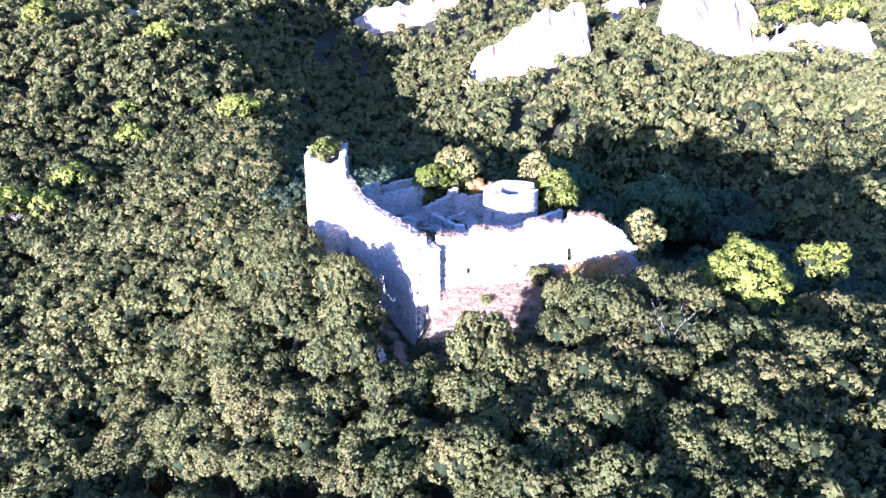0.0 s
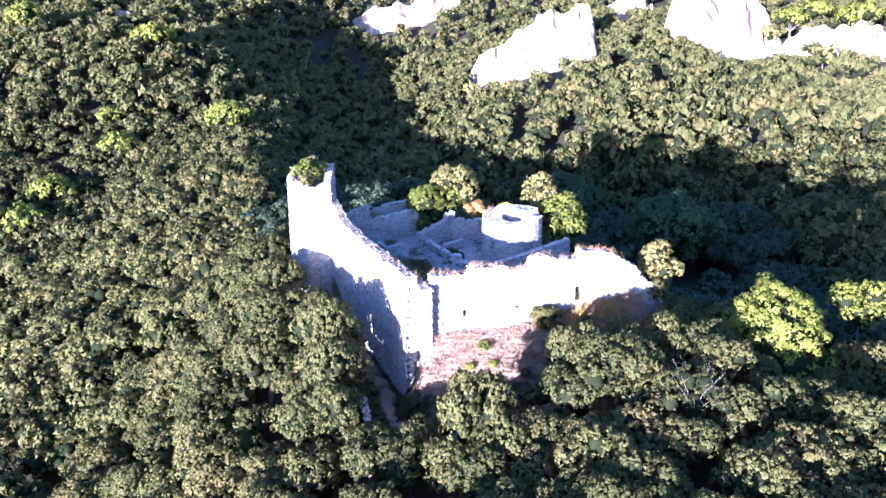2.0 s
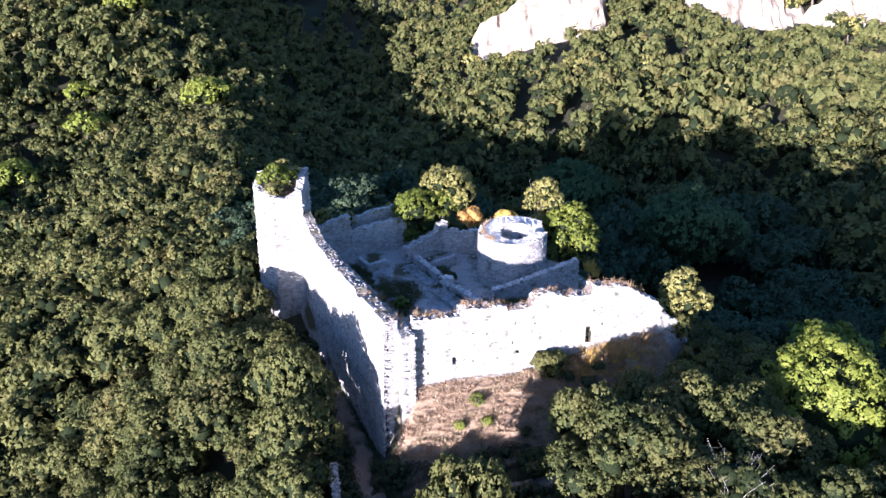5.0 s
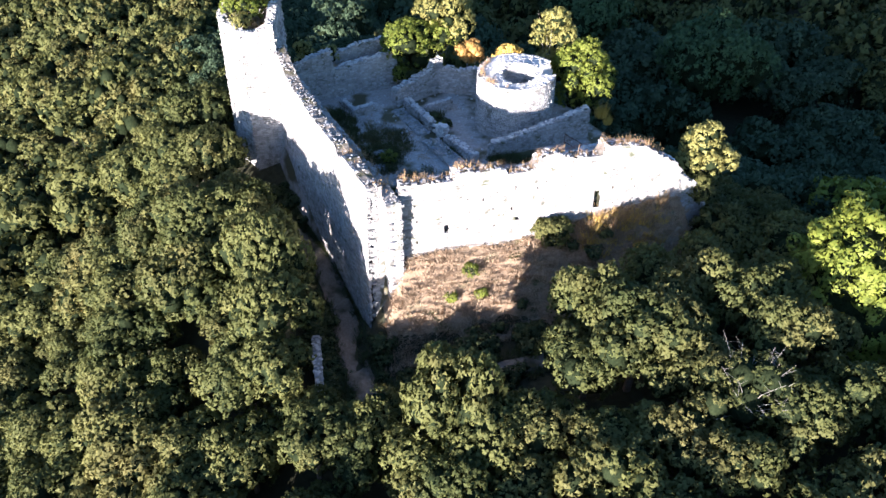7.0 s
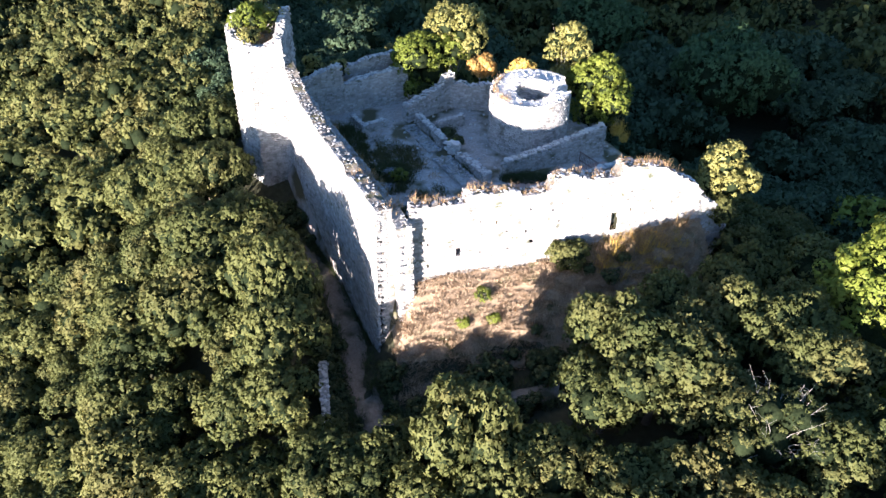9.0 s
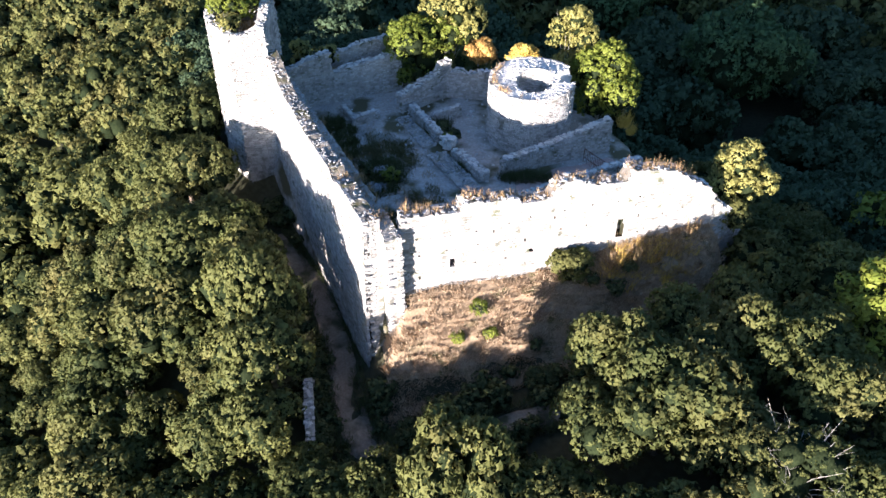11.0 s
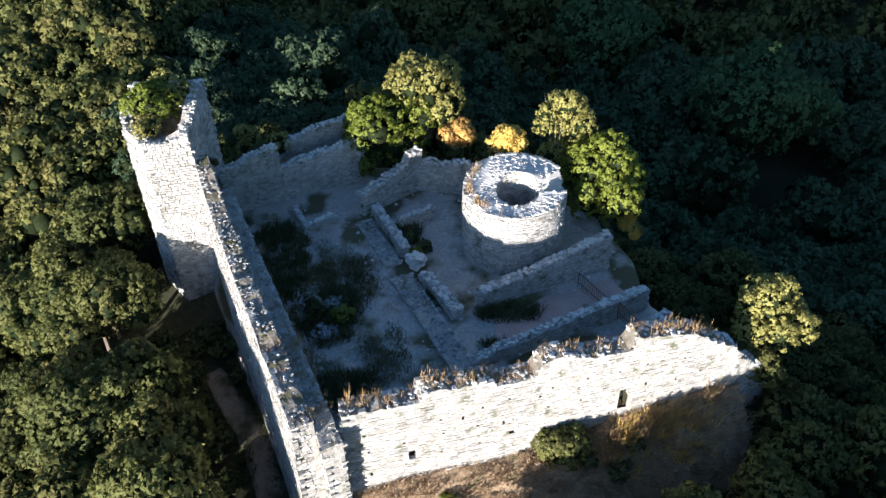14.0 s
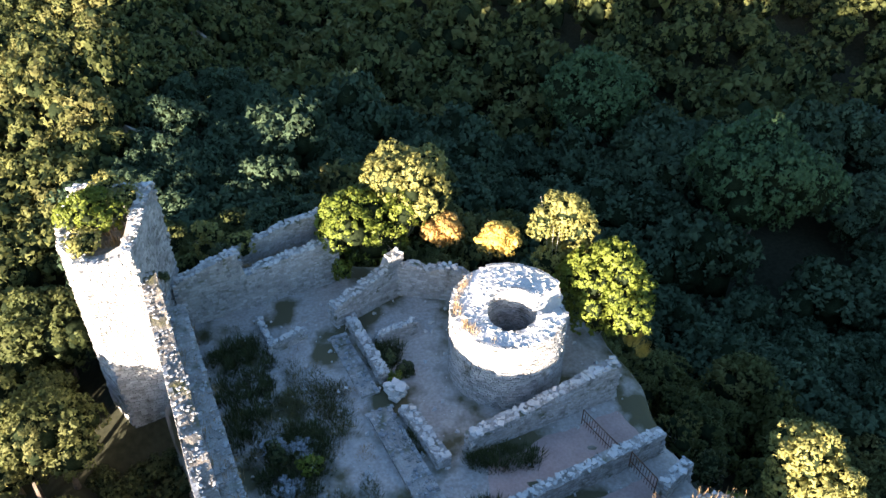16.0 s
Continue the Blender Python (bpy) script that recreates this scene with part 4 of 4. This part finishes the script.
shrub("evergreen_bush", "broad dark bush behind the outer parapet", (-5.6, 36.6, -2.2), 3.6, 6.6, LEAF_SHADED, 509, 2600, 0.15, 14)
shrub("evergreen_bush", "small green bush hanging over the wall end", (-0.6, 29.6, 0.2), 0.9, 2.0, LEAF_BUSH, 502, 600, 0.11, 6)
shrub("broadleaf_tree", "olive-green tree growing beside the round tower", (17.9, 23.8, -1.9), 3.6, 10.0, LEAF_BUSH, 503, 5200, 0.15, 20, "tree", True)
shrub("broadleaf_tree", "pale ragged tree with dry twigs behind the round tower", (15.2, 27.4, -1.4), 2.6, 14.2, LEAF_PALE, 507, 3400, 0.14, 14, "tree", True)
shrub("broadleaf_tree", "pale ragged small tree at the wall's end", (26.3, 10.2, -3.8), 2.5, 10.0, LEAF_PALE, 504, 3200, 0.14, 16, "tree", True)
shrub("evergreen_bush", "dark bush at the foot of the wall's end", (25.2, 7.6, -2.6), 1.5, 3.0, LEAF, 505, 900, 0.13)
shrub("evergreen_bush", "grey-green bush on the dry bank below the wall", (12.0, 2.7, land(12.0, 2.7) - 0.2), 1.7, 3.4, LEAF, 506, 1700, 0.12, 9, twig=True)
for k, (x, y, r) in enumerate(((5.2, 0.6, 0.75), (5.9, -0.4, 0.5), (3.6, -0.9, 0.5), (13.6, 2.6, 0.8), (15.4, 2.2, 0.9), (9.3, -0.6, 0.5), (16.4, 3.3, 0.6))):
    shrub("evergreen_bush", "low green bush on the dry grass bank", (x, y, land(x, y) - 0.05), r, r * 1.5, LEAF_BUSH if k < 3 else WEED, 510 + k, 380, 0.1, 5)
shrub("evergreen_bush", "green and yellow bush filling the tower's ruined top", (-14.9, 24.5, 8.5), 2.15, 3.4, LEAF_BUSH, 530, 2800, 0.11, 16)
shrub("evergreen_bush", "golden-leaved scrub along the tower's broken rim", (-15.2, 22.6, 8.3), 1.2, 1.9, LEAF_PALE, 533, 700, 0.1, 7)
shrub("evergreen_bush", "olive bush rooted in the tower's back corner", (-14.4, 26.2, 8.6), 1.6, 3.8, LEAF_PALE, 531, 800, 0.11, 7)
shrub("evergreen_bush", "tuft of leaves growing out of the tower wall", (-11.5, 23.6, 5.2), 0.35, 0.7, WEED, 532, 180, 0.09, 4)
for k, (x, y, z, r, m) in enumerate(((2.9, 21.4, -0.9, 0.7, WEED), (3.3, 19.6, -0.9, 0.55, LEAF_BUSH), (4.2, 20.4, -1.0, 0.6, WEED), (-1.5, 12.6, -0.9, 0.8, LEAF_BUSH), (-3.6, 13.6, -0.9, 0.9, WEED), (-8.0, 30.6, 2.0, 1.3, LEAF_PALE), (-6.0, 33.2, 1.5, 1.4, WEED), (-9.6, 29.6, 2.2, 1.0, WEED), (20.0, 24.0, -1.6, 1.2, WEED), (22.4, 9.4, -1.2, 0.6, LEAF_BUSH), (18.5, 26.0, -2.4, 1.6, WEED), (12.8, 29.6, -1.6, 1.5, WEED), (22.2, 12.2, -3.0, 1.6, WEED), (22.0, 16.0, -4.0, 1.7, LEAF))):
    shrub("evergreen_bush", "low bush growing among the ruins", (x, y, z), r, r * 1.6, m, 540 + k, 420, 0.1, 6)


# ---- grass and weeds ----
def blades(name, label, spots, mat, height, spread, per, width=0.02, kind="stuff", category="grass", lean=0.5):
    """Tufts of thin bent blades; spots: x, y, z, size."""
    g = np.random.default_rng(len(spots) * 7 + per)
    S = np.repeat(np.array(spots, float), per, 0)
    n = len(S)
    a = g.uniform(0, 2 * np.pi, n)
    r = np.sqrt(g.uniform(0, 1, n)) * spread * S[:, 3]
    root = S[:, :3] + np.stack([np.cos(a) * r, np.sin(a) * r, np.full(n, -0.05)], 1)
    h = height * S[:, 3] * g.uniform(0.5, 1.2, n)
    b = a + g.uniform(-0.8, 0.8, n)
    tip = root + np.stack([np.cos(b) * h * lean * g.uniform(0.1, 1, n), np.sin(b) * h * lean * g.uniform(0.1, 1, n), h], 1)
    side = np.stack([-np.sin(b), np.cos(b), np.zeros(n)], 1) * (width * S[:, 3])[:, None]
    v = np.stack([root - side, root + side, tip], 1).reshape(-1, 3)
    ob = mesh_object(name, v, np.arange(len(v)).reshape(-1, 3), mat)
    return tagged(ob, label, category, kind=kind)


g = np.random.default_rng(5)
verge = []
for p0, p1 in zip(TRACK, TRACK[1:]):
    for t in g.uniform(0, 1, 46):
        q = Vector(p0).lerp(Vector(p1), t)
        side = (Vector(p1) - Vector(p0)).normalized().orthogonal() * (g.choice((-1, 1)) * (0.85 + 0.75 * g.random()))
        verge.append((q.x + side.x, q.y + side.y, land(q.x + side.x, q.y + side.y) + 0.05, g.uniform(0.5, 1.3)))
blades("verge_weeds", "dark green weeds along both edges of the track", verge, WEED, 0.55, 0.4, 40, 0.03, lean=0.9)
spots = []
for _ in range(2600):
    x, s = g.uniform(-1.5, 24), g.uniform(0.1, 6.2)
    y = 1.05 + (x + 0.3) * 0.2241 - s
    spots.append((x, y, land(x, y) + 0.08, g.uniform(0.6, 1.5)))
blades("bank_scrub", "reddish dry scrub and grass covering the bank", spots, HEATH, 0.26, 0.36, 42, 0.022, lean=1.3)
spots = [(x, 1.05 + (x + 0.3) * 0.2241 - g.uniform(0.2, 1.4), 0, g.uniform(0.8, 1.7)) for x in g.uniform(13, 22, 26)]
spots = [(x, y, land(x, y), s) for x, y, _, s in spots]
blades("bank_grass", "tall golden grass at the foot of the front wall", spots, STRAW, 0.9, 0.35, 60, 0.02)
tops = []
wa, wb = Vector(SOUTH_A), Vector(SOUTH_B)
wd = (wb - wa).normalized()
for s in g.uniform(0.3, 22, 150):
    p = wa + wd * s + Vector((-wd.y, wd.x)) * g.uniform(0.2, 1.1)
    tops.append((p.x, p.y, SOUTH_TOP(s), g.uniform(0.5, 1.3)))
for s in g.uniform(1, west_len, 190):
    p = Vector(WEST_B) + wu * s - wo * g.uniform(0.2, 2.3)
    tops.append((p.x, p.y, 3.5 - (0.6 if (p - Vector(WEST_B)).dot(-wo) > 1.15 else 0), g.uniform(0.5, 1.3)))
for a in g.uniform(2.2, 4.4, 26):
    tops.append((RT.x + math.cos(a) * 3.3, RT.y + math.sin(a) * 3.3, rt_top(a) - 0.05, g.uniform(0.7, 1.6)))
for k in range(40):
    tops.append((g.uniform(-9, -2.4), 0, 0, g.uniform(0.5, 1.2)))
    x = tops[-1][0]
    tops[-1] = (x, 31.9 + (x + 2) * 0.58, 2.4, tops[-1][3])
for x, y in g.uniform((-16, 23.2), (-12.8, 26.4), (30, 2)):
    tops.append((x, y, 8.0, g.uniform(0.8, 1.8)))
blades("wall_top_grass", "dry straw-coloured grass growing along the wall tops", tops, STRAW, 0.5, 0.22, 14, 0.016)
spots = [(x, 1.05 + (x + 0.3) * 0.2241 - q, 0, z) for x, q, z in zip(g.uniform(14.5, 21.5, 40), g.uniform(0.2, 2.6, 40), g.uniform(0.7, 1.5, 40))]
blades("bank_grass", "tufts of bright yellow grass high on the bank", [(x, y, land(x, y), z) for x, y, _, z in spots], BROOM, 0.7, 0.4, 60, 0.02, lean=0.9)
for k, (x, y, z, m) in enumerate(((7.0, 32.4, 0.9, BROOM_ORANGE), (7.9, 32.9, 0.9, BROOM_ORANGE), (10.9, 31.6, 0.7, BROOM), (11.9, 31.2, 0.7, BROOM))):
    shrub("dry_broom", "dry golden broom bush glowing in the low sun" if m is BROOM else "dry orange-brown broom bush behind the ruins", (x, y, z), 1.6, 3.7, m, 580 + k, 2300, 0.085, 9, inner=m)
blades("dry_broom", "dry orange grass clump beside the olive tree", [(20.3, 23.0, -1.2, 1.0), (20.7, 23.8, -1.4, 1.1), (20.9, 22.2, -1.6, 0.8)], BROOM, 1.4, 0.5, 220, 0.018, lean=0.6)
court = []
for cx0, cy0, rx, ry, n in ((9.9, 13.0, 2.2, 0.9, 90), (2.6, 22.2, 1.1, 1.7, 70), (-2.4, 13.2, 2.2, 3.0, 200), (-6.6, 18.6, 2.0, 4.6, 230), (-1.0, 6.0, 2.2, 2.0, 110), (-7.6, 22.6, 1.6, 1.6, 70), (4.6, 14.3, 0.5, 1.6, 30), (8.6, 9.6, 1.0, 0.5, 24)):
    for _ in range(n):
        a, r = g.uniform(0, 6.28), math.sqrt(g.uniform(0, 1))
        x, y = cx0 + math.cos(a) * r * rx, cy0 + math.sin(a) * r * ry
        court.append((x, y, court_z(x, y), g.uniform(0.6, 1.4)))
blades("courtyard_weeds", "dark green weeds and grass in the courtyard", court, WEED, 0.5, 0.36, 36, 0.022, lean=0.8)
lawn = []
while len(lawn) < 900:
    x, y = g.uniform(-10.5, 3.5), g.uniform(2.5, 25)
    if x > -11 + (22 - y) * 0.44 + 1.4 and x < 3.2 - 0.3 * (y - 8) and wob(x, y, 7, 0.23) + 0.35 * wob(x, y, 8, 0.9) > -0.08:
        lawn.append((x, y, court_z(x, y), g.uniform(0.5, 1.2)))
blades("courtyard_grass", "olive grass over the shaded half of the courtyard", lawn, TURF_BLADES, 0.32, 0.55, 34, 0.02, lean=1.0)
straw = [(g.uniform(-8, 2.5), g.uniform(4, 23), 0, g.uniform(0.4, 1.1)) for _ in range(260)]
straw = [(x, y, court_z(x, y), s) for x, y, _, s in straw if x > -11 + (22 - y) * 0.44 + 2]
blades("courtyard_straw", "thin dry grass scattered over the courtyard earth", straw, STRAW, 0.35, 0.4, 22, 0.016, lean=0.9)


# ---- small things in the court ----
def railing(a, b, z, posts):
    root = thing("railing", "low rusted iron railing barring the gap", "railing", group="iron railings in the court")
    a, b = Vector((*a, z)), Vector((*b, z))
    d = (b - a).normalized()

    def bar(name, p, q, r):
        u = (q - p).normalized()
        s = u.orthogonal().normalized()
        t = u.cross(s)
        ring = [(math.cos(k * math.pi / 3), math.sin(k * math.pi / 3)) for k in range(6)]
        v = [tuple(e + (s * c + t * w) * r) for e in (p, q) for c, w in ring]
        f = [(k, (k + 1) % 6, 6 + (k + 1) % 6, 6 + k) for k in range(6)] + [tuple(range(5, -1, -1)), tuple(range(6, 12))]
        mesh_object(name, v, f, RUST, root)

    up = Vector((0, 0, 1))
    for k in range(posts):
        p = a.lerp(b, k / (posts - 1))
        bar("post", p - up * 0.2, p + up * 1.1, 0.035 if k in (0, posts - 1) else 0.018)
    for h in (0.25, 1.05):
        bar("rail", a + up * h, b + up * h, 0.03)


railing((15.0, 15.25), (16.4, 12.6), COURT + 0.45, 15)
railing((17.05, 11.85), (17.95, 9.95), COURT + 0.6, 11)

STONES, GREY_STONES = [], []
for k in range(16):
    b = Blocks(900 + k)
    b.add((0, 0, 0), np.eye(3), (0.5, 0.36, 0.2), 0.2)
    (STONES, GREY_STONES)[k // 8].append(raw_mesh("stone", (b.v[0], b.f[0]), (CAP, GREY_STONE)[k // 8]))


def lay_stone(parent, x, y, z, s, r, kinds=STONES):
    o = new("stone", kinds[r.randrange(8)])
    o.parent = parent
    o.location = (x, y, z)
    o.rotation_euler = (r.uniform(-.25, .25), r.uniform(-.25, .25), r.uniform(0, 6.28))
    o.scale = (s, s * r.uniform(0.8, 1.2), s * r.uniform(0.7, 1.3))


r = random.Random(12)
heap = thing("stone_heap", "heap of loose grey stones among weeds", "stone heap")
for k in range(150):
    a, q = r.uniform(0, 6.28), math.sqrt(r.random())
    cxh, cyh = ((-3.9, 14.6), (-2.7, 11.6), (-2.2, 14.4))[k % 3]
    lay_stone(heap, cxh + math.cos(a) * q * 0.95, cyh + math.sin(a) * q * 0.8, COURT + 0.1 + 0.25 * (1 - q), r.uniform(0.22, 0.46), r, GREY_STONES)
pier = thing("stone_pier", "sunlit stump of masonry between the low walls", "masonry stump")
for k in range(46):
    a, q = r.uniform(0, 6.28), math.sqrt(r.random())
    lay_stone(pier, 3.45 + math.cos(a) * q * 0.55, 18.35 + math.sin(a) * q * 0.5, COURT + 0.1 + r.random() * 1.05, r.uniform(0.45, 0.8), r)
scatter = Blocks(77)
for _ in range(420):
    x, y = r.uniform(-8, 20), r.uniform(4, 29)
    if inside([(-2, 3), (19, 8), (19, 19), (14, 26), (0, 29), (-10, 24)], x, y):
        q = r.choice((0.05, 0.07, 0.1, 0.16))
        scatter.loose((x, y, court_z(x, y) + q * 0.2), (q, q * 0.8, q * 0.6))
tagged(scatter.make("loose_stones", CAP, None), "small loose stones lying on the courtyard earth", "stones", kind="stuff")
masonry("track_wall", "low broken stone wall edging the dirt track", (-7.55, -2.4), (-6.35, -10.2), 0.6, profile([(0, -11), (7.9, -11)]), profile([(0, -8.3), (2, -8.0), (4.5, -8.4), (7.9, -8.2)]), seed=95, ragged=0.25)


# ---- far cliffs ----
def cliff(name, label, x, y, wide, high, back, seed, shape):
    """A bare pale rock slope that climbs out of the hillside wood."""
    v, f = [], []
    nu, nv = 40, 22
    for j in range(nv + 1):
        for i in range(nu + 1):
            u, t = i / nu * 2 - 1, j / nv
            px_, h = x + u * wide, shape(u) * high
            ridge = abs(wob(px_ * 0.16, t * 3 + seed, 1)) * 4 + wob(px_ * 0.5, t * 8, seed) * 1.4
            py_ = y + t * back + ridge + 6 * (1 - shape(u))
            v.append((px_, py_, land(px_, y) - 3 + t * (h + 3) + 1.2 * wob(px_ * 0.3, t * 5, seed + 4)))
    for j in range(nv):
        for i in range(nu):
            a = j * (nu + 1) + i
            f.append((a, a + 1, a + nu + 2, a + nu + 1))
    return tagged(mesh_object(name, v, f, CLIFF), label, "cliff", kind="structure")


cliff("cliff_a", "bare pale rock face on the far hillside", 43, 174, 25, 28, 16, 1, lambda u: max(0.05, (1 - abs(u) ** 8) * (0.66 + 0.22 * u + 0.12 * wob(u * 3.4, 1, 0) + 0.08 * wob(u * 11, 1, 0))))
cliff("cliff_b", "bare pale rock slope with a sharp ridge", 114, 175, 23, 36, 20, 2, lambda u: max(0.05, (1 - abs(u) ** 7) * (0.74 - 0.24 * u + 0.12 * wob(u * 3.2, 5, 0) + 0.08 * wob(u * 11, 5, 0))))
cliff("cliff_c", "pale eroded bank on the far hillside", 152, 171, 23, 20, 14, 3, lambda u: max(0.05, (1 - u**4) * (0.75 + 0.3 * wob(u * 4, 9, 0))))
cliff("cliff_d", "long pale rock band near the skyline", 4, 280, 36, 20, 14, 4, lambda u: max(0.05, (1 - u**4) * (0.8 + 0.4 * wob(u * 4, 13, 0))))
cliff("cliff_h", "pale earth scar high on the far hillside", 92, 228, 13, 13, 10, 8, lambda u: max(0.05, (1 - u**4) * (0.8 + 0.4 * wob(u * 4, 17, 0))))
cliff("cliff_e", "shaded bare earth slope in the wood", -99, 184, 9, 7, 6, 5, lambda u: max(0.05, 1 - u * u))
cliff("cliff_f", "small bare earth scar in the shaded wood", -27, 94, 5, 5, 3, 6, lambda u: max(0.05, 1 - u * u))
cliff("cliff_g", "small bare earth scar behind the tower", -27, 59, 3, 4, 2, 7, lambda u: max(0.05, 1 - u * u))

# ---- single capstones on the low walls, last ----
for k, (nm, lab, a, b, th, base, top) in enumerate(LOW_WALLS):
    root = bpy.data.objects[nm]
    a2, b2 = Vector(a), Vector(b)
    u2 = (b2 - a2).normalized()
    n2 = Vector((u2.y, -u2.x))
    ln = (b2 - a2).length
    for _ in range(int(ln * th * (7 if th < 1 else 2.5))):
        s, t = r.uniform(0.1, ln - 0.1), r.uniform(0.1, th - 0.1)
        p = a2 + u2 * s - n2 * t
        lay_stone(root, p.x, p.y, top(s) + 0.02, r.uniform(0.2, 0.5) if th < 1 else r.uniform(0.15, 0.35), r, STONES if th < 1 else GREY_STONES)
